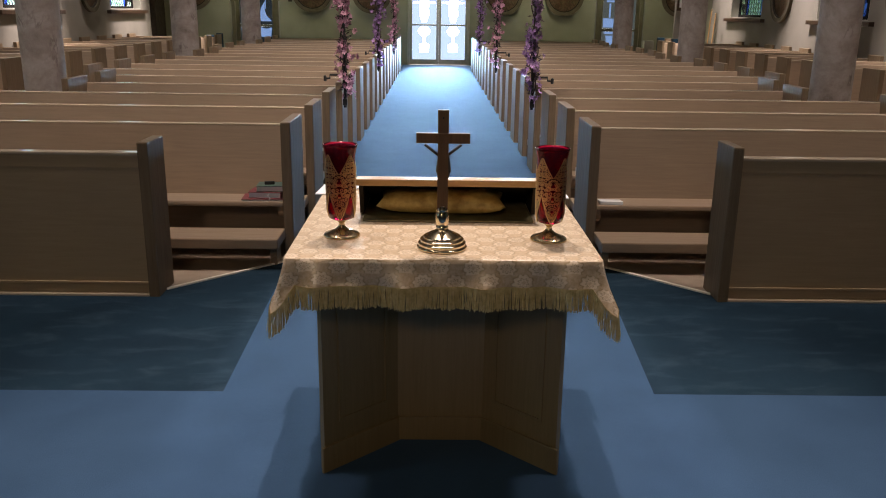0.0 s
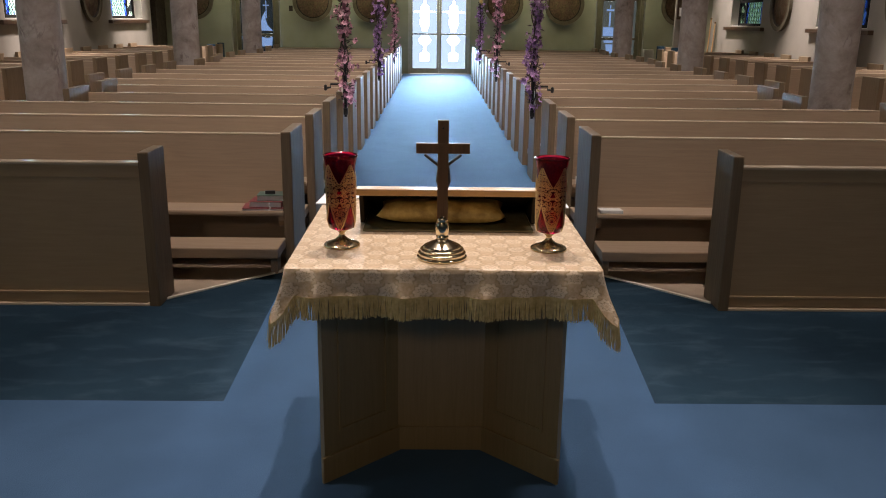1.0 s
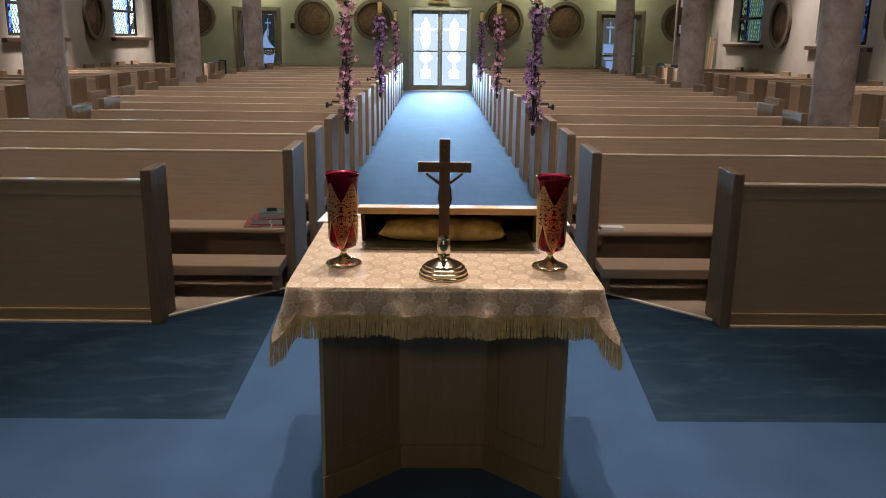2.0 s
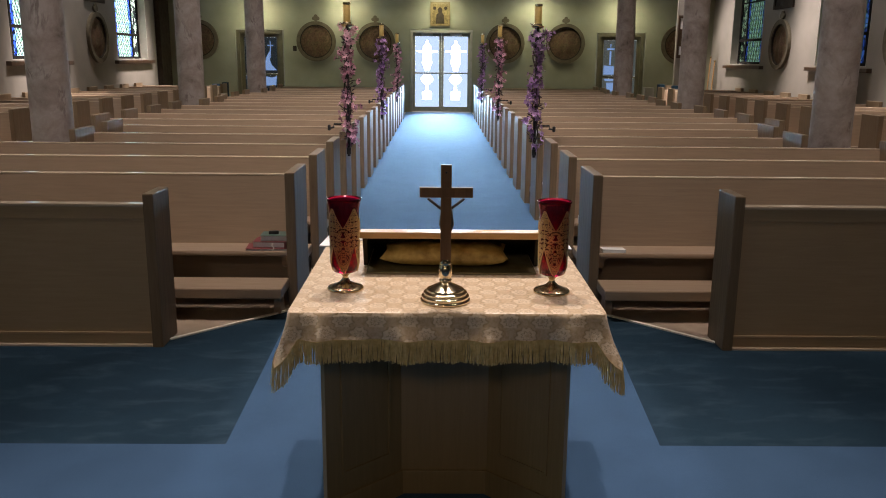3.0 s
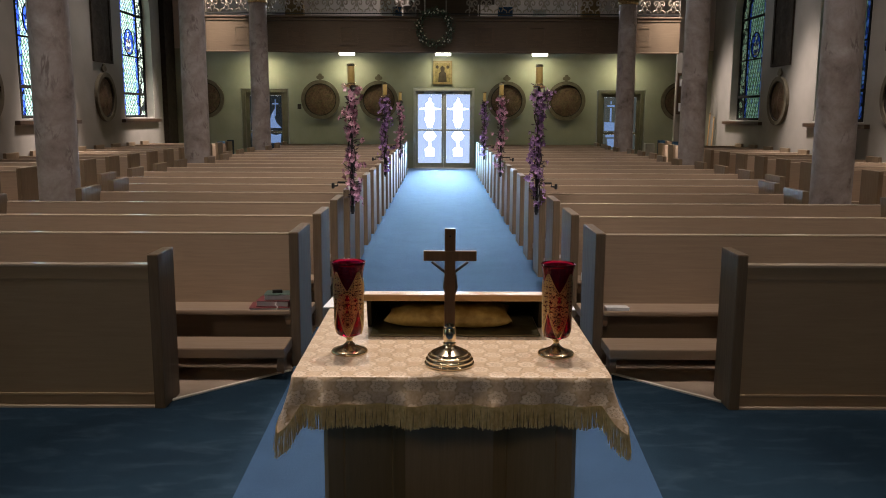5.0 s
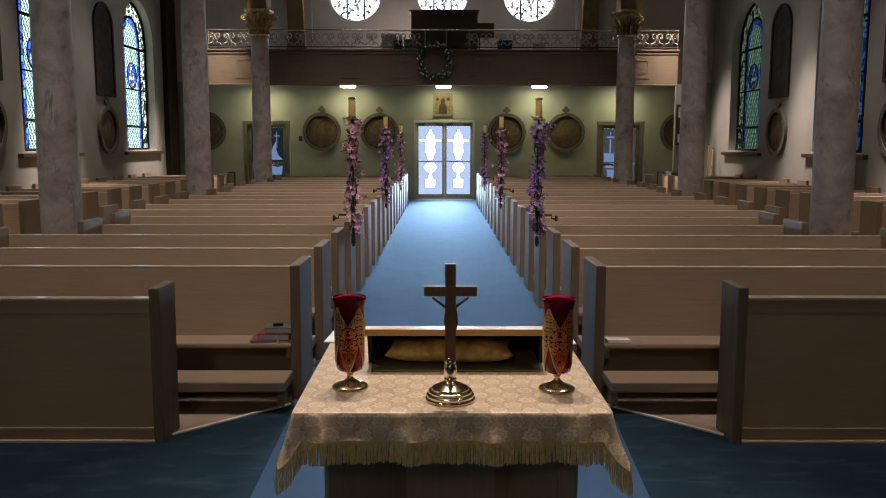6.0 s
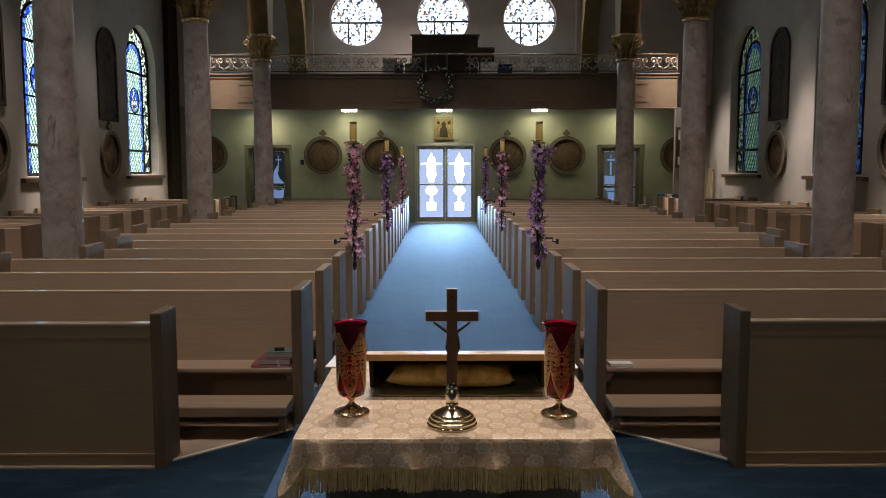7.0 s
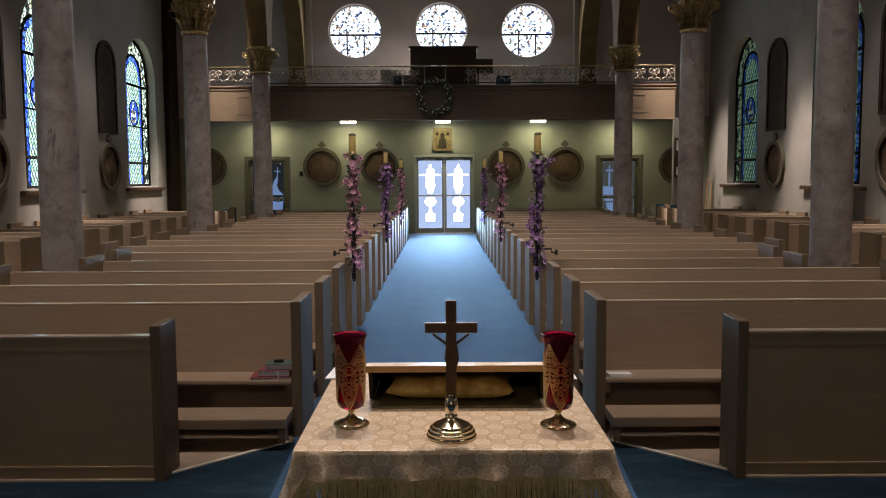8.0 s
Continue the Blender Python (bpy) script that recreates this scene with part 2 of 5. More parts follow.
def lattice(name, across, up, pale, green, blue):
    """Leaded glass in tall curved diamonds, pale panes of slightly different tints."""
    m, nt, tr = see_through(name, None)
    v = coords(nt)
    s = nt.nodes.new("ShaderNodeSeparateXYZ")
    nt.links.new(v, s.inputs[0])

    def calc(op, a, b=0.0):
        n = nt.nodes.new("ShaderNodeMath")
        n.operation = op
        for k, w in ((0, a), (1, b)):
            if isinstance(w, (int, float)):
                n.inputs[k].default_value = w
            else:
                nt.links.new(w, n.inputs[k])
        return n.outputs[0]
    u = calc("MULTIPLY", s.outputs[0], 1 / across)
    w = calc("MULTIPLY", s.outputs[2], 1 / up)
    bow = calc("MULTIPLY", calc("SINE", calc("MULTIPLY", w, 4 * math.pi)), 0.07)
    lead = None
    for sign in ("ADD", "SUBTRACT"):
        f = calc("ABSOLUTE", calc("SUBTRACT", calc("FRACT", calc("ADD", calc(sign, u, w), bow)), 0.5))
        lead = f if lead is None else calc("MAXIMUM", lead, f)
    lead = ramp(nt, lead, [(0.39, (1, 1, 1)), (0.44, (0.02, 0.03, 0.02))])
    cell = node(nt, "ShaderNodeTexVoronoi", Scale=13.0)
    nt.links.new(v, cell.inputs["Vector"])
    sep = nt.nodes.new("ShaderNodeSeparateColor")
    nt.links.new(cell.outputs["Color"], sep.inputs[0])
    c = ramp(nt, sep.outputs[0], [(0.0, green), (0.35, pale), (0.75, pale), (1.0, blue)])
    gm = node(nt, "ShaderNodeGamma", Gamma=0.55)
    nt.links.new(mix(nt, 1.0, c, lead, "MULTIPLY"), gm.inputs[0])
    nt.links.new(gm.outputs[0], tr.inputs[0])
    return m


# ---- mesh helpers ----
def part(name, bm, material, parent=None, label="", smooth=False):
    """Links a bmesh as one mesh object, under a thing or a part."""
    me = bpy.data.meshes.new(name)
    bm.normal_update()
    bm.to_mesh(me)
    bm.free()
    me.materials.append(material)
    if smooth:
        for p in me.polygons:
            p.use_smooth = True
    ob = new(name, me)
    if parent:
        ob.parent = parent
    if label:
        tagged(ob, label)
    return ob


def empty(name, x=0, y=0, z=0, rz=0):
    ob = new(name)
    ob.empty_display_size = 0.1
    ob.matrix_basis = pose(x, y, z, 0, 0, rz)
    return ob


def add_box(bm, x0, x1, y0, y1, z0, z1, bev=0.0, m=None):
    made = bmesh.ops.create_cube(bm, size=1.0)["verts"]
    for v in made:
        v.co = Vector(((x0 + x1) / 2 + v.co.x * (x1 - x0), (y0 + y1) / 2 + v.co.y * (y1 - y0), (z0 + z1) / 2 + v.co.z * (z1 - z0)))
    if bev:
        edges = list({e for v in made for e in v.link_edges})
        made = bmesh.ops.bevel(bm, geom=edges, offset=bev, segments=2, affect="EDGES", profile=0.6)["verts"]
    if m:
        bmesh.ops.transform(bm, matrix=m, verts=list(made))
    return bm


def box(x0, x1, y0, y1, z0, z1, bev=0.0, m=None):
    return add_box(bmesh.new(), x0, x1, y0, y1, z0, z1, bev, m)


def add_lathe(bm, profile, seg=32, at=(0, 0, 0)):
    """A turned body: (radius, height) from bottom to top."""
    rings = []
    for r, z in profile:
        rings.append([bm.verts.new((at[0] + r * math.cos(2 * math.pi * k / seg), at[1] + r * math.sin(2 * math.pi * k / seg), at[2] + z)) for k in range(seg)])
    for a, b in zip(rings, rings[1:]):
        for k in range(seg):
            bm.faces.new((a[k], a[(k + 1) % seg], b[(k + 1) % seg], b[k]))
    if profile[0][0] > 1e-4:
        bm.faces.new(rings[0][::-1])
    if profile[-1][0] > 1e-4:
        bm.faces.new(rings[-1])
    return bm


def lathe(profile, seg=32, at=(0, 0, 0)):
    return add_lathe(bmesh.new(), profile, seg, at)


def add_prism(bm, outline, y0, y1, m=None):
    """An outline in x and z, drawn out from y0 to y1."""
    a = [bm.verts.new((x, y0, z)) for x, z in outline]
    b = [bm.verts.new((x, y1, z)) for x, z in outline]
    n = len(a)
    bm.faces.new(a)
    bm.faces.new(b[::-1])
    for k in range(n):
        bm.faces.new((a[k], b[k], b[(k + 1) % n], a[(k + 1) % n]))
    bmesh.ops.recalc_face_normals(bm, faces=bm.faces)
    if m:
        bmesh.ops.transform(bm, matrix=m, verts=a + b)
    return bm


def prism(outline, y0, y1, m=None):
    return add_prism(bmesh.new(), outline, y0, y1, m)


def add_tube(bm, points, radius, seg=6, closed=False):
    """A round rod along points."""
    pts = [Vector(p) for p in points]
    rings = []
    n = len(pts)
    for k, p in enumerate(pts):
        a = pts[(k - 1) % n] if closed or k else pts[0]
        b = pts[(k + 1) % n] if closed or k < n - 1 else pts[-1]
        t = (b - a).normalized()
        u = t.orthogonal().normalized() if abs(t.y) > 0.9 else t.cross(Vector((0, 1, 0))).normalized()
        w = t.cross(u)
        rings.append([bm.verts.new(p + radius * (math.cos(2 * math.pi * j / seg) * u + math.sin(2 * math.pi * j / seg) * w)) for j in range(seg)])
    for k in range(n if closed else n - 1):
        a, b = rings[k], rings[(k + 1) % n]
        for j in range(seg):
            bm.faces.new((a[j], a[(j + 1) % seg], b[(j + 1) % seg], b[j]))
    if not closed:
        bm.faces.new(rings[0][::-1])
        bm.faces.new(rings[-1])
    return bm


def tube(points, radius, seg=6, closed=False):
    return add_tube(bmesh.new(), points, radius, seg, closed)


def arch_outline(half, sill, spring, n=20):
    """Round-headed opening in x and z, anticlockwise from the sill's left end."""
    return [(-half, sill), (half, sill)] + [(half * math.cos(math.pi * k / n), spring + half * math.sin(math.pi * k / n)) for k in range(n + 1)]


def ring(cx, cz, r0, r1, y0, y1, seg=36):
    """A flat ring that faces along y."""
    bm = bmesh.new()
    vs = []
    for r, y in ((r0, y0), (r1, y0), (r1, y1), (r0, y1)):
        vs.append([bm.verts.new((cx + r * math.cos(2 * math.pi * k / seg), y, cz + r * math.sin(2 * math.pi * k / seg))) for k in range(seg)])
    for a in range(4):
        p, q = vs[a], vs[(a + 1) % 4]
        for k in range(seg):
            bm.faces.new((p[k], q[k], q[(k + 1) % seg], p[(k + 1) % seg]))
    bmesh.ops.recalc_face_normals(bm, faces=bm.faces)
    return bm


def disc(cx, cz, r, y0, y1, seg=36):
    return prism([(cx + r * math.cos(2 * math.pi * k / seg), cz + r * math.sin(2 * math.pi * k / seg)) for k in range(seg)], y0, y1)


def wall_with_holes(outer, holes, y0, y1, m=None):
    """A wall in x and z from y0 to y1 with openings that go through it."""
    bm = bmesh.new()
    loops = [outer] + holes
    edges = []
    for loop in loops:
        vs = [bm.verts.new((x, y0, z)) for x, z in loop]
        es = [bm.edges.new((vs[k], vs[(k + 1) % len(vs)])) for k in range(len(vs))]
        edges += es
    bmesh.ops.triangle_fill(bm, use_beauty=True, use_dissolve=False, edges=edges)
    faces = list(bm.faces)
    out = bmesh.ops.extrude_face_region(bm, geom=faces)
    bmesh.ops.translate(bm, vec=(0, y1 - y0, 0), verts=[v for v in out["geom"] if isinstance(v, bmesh.types.BMVert)])
    bmesh.ops.recalc_face_normals(bm, faces=bm.faces)
    if m:
        bmesh.ops.transform(bm, matrix=m, verts=bm.verts)
    return bm


# ---- the building ----
def structure(ob, label):
    return tagged(ob, label, kind="structure")


def slab(outline, z0, z1):
    bm = bmesh.new()
    a = [bm.verts.new((x, y, z1)) for x, y in outline]
    b = [bm.verts.new((x, y, z0)) for x, y in outline]
    bm.faces.new(a)
    bm.faces.new(b[::-1])
    for k in range(len(a)):
        j = (k + 1) % len(a)
        bm.faces.new((a[k], b[k], b[j], a[j]))
    bmesh.ops.recalc_face_normals(bm, faces=bm.faces)
    return bm


structure(part("floor", box(XL - 0.5, XR + 0.5, YF - 0.5, YB + 0.5, -0.2, 0.0), PEW_FLOOR), "pale tan hard floor under the pews")
CARPET_L = [(-0.765, 4.98), (-0.727, 3.26), (XL, 3.24)]
CARPET_R = [(1.085, 4.915), (0.984, 3.265), (XR, 3.27)]
structure(part("carpet", slab([(XL, YF), (XR, YF), CARPET_R[2], CARPET_R[1], CARPET_R[0], (1.07, 5.06), (1.07, YB - 0.05), (-0.79, YB - 0.05), (-0.79, 5.06), CARPET_L[0], CARPET_L[1], CARPET_L[2]], 0.0, 0.010), RUG), "mid-blue cut-pile carpet down the aisle and across the front")
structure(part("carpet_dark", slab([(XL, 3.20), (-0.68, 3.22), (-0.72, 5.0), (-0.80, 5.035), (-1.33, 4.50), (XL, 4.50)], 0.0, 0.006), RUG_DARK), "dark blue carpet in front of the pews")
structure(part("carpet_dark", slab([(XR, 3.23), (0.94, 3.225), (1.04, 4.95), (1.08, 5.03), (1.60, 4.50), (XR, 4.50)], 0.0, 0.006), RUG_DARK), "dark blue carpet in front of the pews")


def strip(a, b, w=0.022, z=0.014):
    a, b = Vector(a), Vector(b)
    n = Vector((-(b - a).y, (b - a).x)).normalized() * w / 2
    return slab([(a + n)[:], (b + n)[:], (b - n)[:], (a - n)[:]], 0.0, z)


structure(part("carpet_trim", strip((-1.335, 4.505), (-0.80, 5.035)), TRIM_METAL), "pale metal strip along the carpet edge")
structure(part("carpet_trim", strip((1.605, 4.505), (1.08, 5.03)), TRIM_METAL), "pale metal strip along the carpet edge")

GAL_Z = 3.30
door_hole = [(-0.66, 0.0), (1.06, 0.0), (1.06, 2.26), (-0.66, 2.26)]
left_hole = [(-5.50, 0.0), (-4.16, 0.0), (-4.16, 2.22), (-5.50, 2.22)]
right_hole = [(4.50, 0.0), (5.86, 0.0), (5.86, 2.22), (4.50, 2.22)]


def with_notches(x0, x1, z0, z1, holes):
    """The outline of a wall whose openings reach the floor."""
    line = [(x0, z0)]
    for h in holes:
        line += [h[0], h[3], h[2], h[1]]
    return line + [(x1, z0), (x1, z1), (x0, z1)]


structure(part("wall_back_lower", wall_with_holes(with_notches(XL - 0.4, XR + 0.4, 0, GAL_Z, [left_hole, door_hole, right_hole]), [], YB, YB + 0.4), WALL_GREEN), "sage green plaster entrance wall under the gallery")
ROSES = ((-2.285, 5.71), (0.14, 5.74), (2.565, 5.70))
ROSE_R = 0.745
rose_holes = [[(x + ROSE_R * math.cos(2 * math.pi * k / 40), z + ROSE_R * math.sin(2 * math.pi * k / 40)) for k in range(40)] for x, z in ROSES]
structure(part("wall_back_upper", wall_with_holes([(XL - 0.4, GAL_Z), (XR + 0.4, GAL_Z), (XR + 0.4, 9.5), (XL - 0.4, 9.5)], rose_holes, YB, YB + 0.4), WALL_LILAC), "greyish lilac plaster wall above the gallery with three round windows")
WALL_L, WALL_R = pose(XL, 0, 0, 0, 0, 90), pose(XR, 0, 0, 0, 0, -90)


def side_holes(sign):
    return [[(sign * y + x, z) for x, z in arch_outline(WIN_HALF, WIN_SILL, WIN_SPRING)] for y in WIN_Y]


structure(part("wall_left", wall_with_holes([(YF, 0), (YB, 0), (YB, 9.5), (YF, 9.5)], side_holes(1), 0, 0.24, WALL_L), WALL_WHITE), "off-white plaster side wall with arched window openings")
structure(part("wall_right", wall_with_holes([(-YB, 0), (-YF, 0), (-YF, 9.5), (-YB, 9.5)], side_holes(-1), 0, 0.24, WALL_R), WALL_WHITE), "off-white plaster side wall with arched window openings")
structure(part("wall_front", box(XL - 0.4, XR + 0.4, YF - 0.4, YF, 0, 9.5), WALL_WHITE), "plain plaster wall behind the altar end")
structure(part("ceiling", box(XL - 0.4, XR + 0.4, YF - 0.4, YB + 0.4, 9.5, 9.8), CEIL), "dark unseen ceiling high over the nave")


def arcade(x):
    line = []
    stops = list(COL_Y) + [24.0]
    line.append((YF, 4.47))
    line.append((stops[0] - 0.23, 4.47))
    for a, b in zip(stops, stops[1:]):
        mid, half = (a + b) / 2, (b - a) / 2 - 0.23
        line += [(mid - half * math.cos(math.pi * k / 20), 4.47 + 1.08 * half * math.sin(math.pi * k / 20)) for k in range(21)]
    line += [(24.0, 4.47), (24.0, 9.5), (YF, 9.5)]
    seen, out = set(), []
    for p in line:
        q = (round(p[0], 4), round(p[1], 4))
        if q not in seen:
            seen.add(q)
            out.append(p)
    return wall_with_holes(out, [], -0.22, 0.22, pose(x, 0, 0, 0, 0, 90))


structure(part("arcade_wall", arcade(COL_L), ARCH_PAINT), "ochre-brown round arches over the nave columns")
structure(part("arcade_wall", arcade(COL_R), ARCH_PAINT), "ochre-brown round arches over the nave columns")
for x in (COL_L, COL_R):
    structure(part("respond", box(x - 0.25, x + 0.25, 23.72, YB, 3.345, 4.47, 0.015), ARCH_PAINT), "ochre-brown pilaster against the entrance wall")

# daylight outside
SKY_L, SKY_R, SKY_B = daylight("day_left", (0.80, 0.95, 1.0), 2.2), daylight("day_right", (0.36, 0.51, 0.45), 0.42), daylight("day_back", (0.93, 0.97, 1.0), 3.0)
structure(part("backdrop", box(XL - 2.2, XL - 2.1, YF, YB + 16, -1, 9), SKY_L), "pale daylight outside the side windows")
structure(part("backdrop", box(XR + 2.1, XR + 2.2, YF, YB + 16, -1, 9), SKY_R), "green shade outside the side windows")
structure(part("backdrop", box(XL, XR, YB + 2.1, YB + 2.2, -1, 9), SKY_B), "bright daylight outside the entrance")

GLASS_BORDER = stained("glass_border", [(0.0, (0.03, 0.03, 0.03)), (0.22, (0.05, 0.05, 0.05)), (0.30, (0.60, 0.66, 0.50)), (0.55, (0.75, 0.78, 0.66)), (0.8, (0.70, 0.66, 0.42)), (1.0, (0.62, 0.74, 0.70))], 10)
GLASS_BLUE = stained("glass_blue", [(0.0, (0.03, 0.07, 0.45)), (0.5, (0.08, 0.16, 0.75)), (1.0, (0.25, 0.4, 0.9))], 8)
GLASS_PALE = lattice("glass_pale", 0.115, 0.21, (0.72, 0.86, 0.74), (0.30, 0.52, 0.32), (0.44, 0.60, 0.84))
GLASS_FIG = stained("glass_figure", [(0.0, (0.03, 0.05, 0.2)), (0.25, (0.06, 0.09, 0.35)), (0.35, (0.35, 0.22, 0.2)), (0.5, (0.65, 0.62, 0.55)), (1.0, (0.8, 0.85, 0.8))], 12)
GLASS_ROSE = stained("glass_rose", [(0.0, (0.02, 0.03, 0.05)), (0.09, (0.03, 0.04, 0.10)), (0.13, (0.08, 0.13, 0.34)), (0.17, (0.7, 0.75, 0.8)), (0.90, (0.95, 0.97, 1.0)), (0.94, (0.10, 0.18, 0.13)), (0.98, (0.22, 0.12, 0.06)), (1.0, (0.4, 0.3, 0.2))], 19, (0.015, 0.05))


def arch_band(h0, h1, sill0, sill1, spring, y0, y1):
    """The flat band between two round-headed outlines."""
    return wall_with_holes(arch_outline(h1, sill1, spring), [arch_outline(h0, sill0, spring)], y0, y1)


def side_window(m):
    w = empty("window")
    w.matrix_basis = m
    structure(w, "arched stained-glass window with blue border and dark iron bars")
    y = 0.21
    inner = WIN_SPRING + 0.05
    part("window_frame", arch_band(WIN_HALF - 0.07, WIN_HALF, WIN_SILL + 0.07, WIN_SILL, WIN_SPRING, y - 0.018, y + 0.018), LEAD, w)
    part("reveal", arch_band(WIN_HALF - 0.012, WIN_HALF - 0.001, WIN_SILL + 0.011, WIN_SILL + 0.001, WIN_SPRING, 0.002, y - 0.02), REVEAL_LIT, w, "pale reveal lining with the daylight on it put into the colour")
    part("mullion_arch", arch_band(0.54, 0.60, WIN_SILL + 0.06, WIN_SILL + 0.05, inner, y - 0.011, y + 0.011), LEAD, w)
    part("border_pane", arch_band(0.60, WIN_HALF - 0.07, WIN_SILL + 0.05, WIN_SILL + 0.045, inner, y, y + 0.008), GLASS_BORDER, w)
    part("blue_pane", arch_band(0.41, 0.54, WIN_SILL + 0.066, WIN_SILL + 0.062, inner, y, y + 0.008), GLASS_BLUE, w)
    round_hole = [(0.31 * math.cos(math.pi * k / 16), 3.25 + 0.31 * math.sin(math.pi * k / 16)) for k in range(32)]
    figure = [(-0.13, 3.0), (0.13, 3.0), (0.19, 3.14), (0.15, 3.30), (0.07, 3.36), (0.085, 3.46), (0.0, 3.53), (-0.085, 3.46), (-0.07, 3.36), (-0.15, 3.30), (-0.19, 3.14)]
    part("centre_pane", wall_with_holes(arch_outline(0.41, WIN_SILL + 0.066, inner), [round_hole], y + 0.002, y + 0.008), GLASS_PALE, w)
    medal = part("medallion_pane", wall_with_holes(round_hole, [figure], y + 0.001, y + 0.009), GLASS_BLUE, w, "deep blue round pane")
    part("figure_pane", prism(figure, y + 0.002, y + 0.008), GLASS_FIG, medal, "pale mixed glass in the round pane")
    part("lead_ring", ring(0, 3.25, 0.295, 0.325, y - 0.012, y - 0.001), LEAD, medal)
    for z, th in ((1.965, 0.06), (2.89, 0.035), (3.90, 0.06)):
        part("glazing_bar", box(-WIN_HALF + 0.05, WIN_HALF - 0.05, y - 0.034, y - 0.019, z, z + th), LEAD, w)
    part("window_sill", box(-WIN_HALF - 0.25, WIN_HALF + 0.25, -0.10, -0.002, WIN_SILL - 0.10, WIN_SILL - 0.02, 0.01), DARK_WOOD, w, "dark wooden sill")
    return w


first = side_window(WALL_L @ pose(WIN_Y[0], 0, 0))
for y in WIN_Y[1:]:
    copy_thing(first, WALL_L @ pose(y, 0, 0))
for y in WIN_Y:
    copy_thing(first, WALL_R @ pose(-y, 0, 0))

for x, z in ROSES:
    w = empty("round_window", x, YB + 0.2, z)
    structure(w, "round leaded window glowing white with small coloured pieces")
    part("window_frame", ring(0, 0, ROSE_R - 0.025, ROSE_R, -0.05, 0.05), WALL_LILAC, w)
    part("pane", disc(0, 0, ROSE_R - 0.025, 0.0, 0.008), GLASS_ROSE, w)
    part("glazing_bar", box(-ROSE_R + 0.02, ROSE_R - 0.02, -0.03, -0.005, -0.115, -0.065), BLACK, w)
    for bx in (-0.24, 0.24):
        part("glazing_bar", box(bx - 0.019, bx + 0.019, -0.03, -0.005, -math.sqrt(0.71**2 - bx**2), -0.10), BLACK, w)


# ---- entrance doors ----
FROST, _, _ = see_through("frosted_glass", (0.40, 0.44, 0.535))
CLEAR, _, _ = see_through("clear_glass", (0.95, 0.97, 1.0))
SIDE_DARK, _, _ = see_through("side_glass_dark", (0.06, 0.068, 0.075))
SIDE_PALE, _, _ = see_through("side_glass_pale", (0.13, 0.135, 0.13))
ETCHED, _, _ = see_through("etched_glass", (0.22, 0.27, 0.36))


def door_leaf(x0, x1):
    d = empty("door", x0, YB + 0.12, 0)
    structure(d, "glazed metal entrance door with frosted panes and clear cross and chalice")
    w, h = x1 - x0, 2.1785
    part("frame", wall_with_holes([(0, 0.012), (w, 0.012), (w, h), (0, h)], [[(0.065, 0.15), (w - 0.065, 0.15), (w - 0.065, 1.06), (0.065, 1.06)], [(0.065, 1.10), (w - 0.065, 1.10), (w - 0.065, h - 0.10), (0.065, h - 0.10)]], 0, 0.045), GREY_METAL, d)
    c = w / 2
    for (z0, z1), outline in (((1.101, h - 0.101), clear_shapes()[0]), ((0.151, 1.059), clear_shapes()[1])):
        shape = [(c + x, z) for x, z in outline]
        pane = part("pane", wall_with_holes([(0.066, z0), (w - 0.066, z0), (w - 0.066, z1), (0.066, z1)], [shape], 0.02, 0.026), FROST, d, "frosted glass pane")
        part("clear_emblem", prism(shape, 0.021, 0.025), CLEAR, pane, "clear glass emblem")
    part("astragal", box(w - 0.02 if x0 < 0 else 0.001, w if x0 < 0 else 0.02, -0.008, -0.001, 0.012, h), GREY_METAL, d)
    part("push_bar", tube([(0.07, -0.04, 1.08), (w - 0.07, -0.04, 1.08)], 0.013, 8), GREY_METAL, d)
    part("door_closer", box(c - 0.16, c + 0.16, -0.05, -0.002, h - 0.075, h - 0.02, 0.006), WHITE, d)
    return d


def clear_shapes():
    """The unfrosted emblem, in two pieces, round x = 0."""
    up = [(-0.07, 1.14), (0.07, 1.14), (0.10, 1.26), (0.145, 1.36), (0.125, 1.50), (0.135, 1.645), (0.30, 1.655), (0.30, 1.695), (0.12, 1.705), (0.115, 1.82), (0.05, 1.88), (0.025, 1.98), (-0.025, 1.98), (-0.05, 1.88), (-0.115, 1.82), (-0.12, 1.705), (-0.30, 1.695), (-0.30, 1.655), (-0.135, 1.645), (-0.125, 1.50), (-0.145, 1.36), (-0.10, 1.26)]
    low = [(-0.13, 0.34), (0.13, 0.34), (0.14, 0.56), (0.05, 0.60), (0.035, 0.76), (0.13, 0.82), (0.185, 0.92), (0.10, 1.04), (-0.10, 1.04), (-0.185, 0.92), (-0.13, 0.82), (-0.035, 0.76), (-0.05, 0.60), (-0.14, 0.56)]
    return up, low


structure(part("door_frame", wall_with_holes([(-0.655, 0.0), (-0.60, 0.0), (-0.60, 2.18), (1.0, 2.18), (1.0, 0.0), (1.055, 0.0), (1.055, 2.255), (-0.655, 2.255)], [], YB - 0.003, YB + 0.2), GREY_METAL), "grey-green metal frame of the entrance doors")
for x0, x1 in ((-0.599, 0.1992), (0.2008, 0.999)):
    door_leaf(x0, x1)


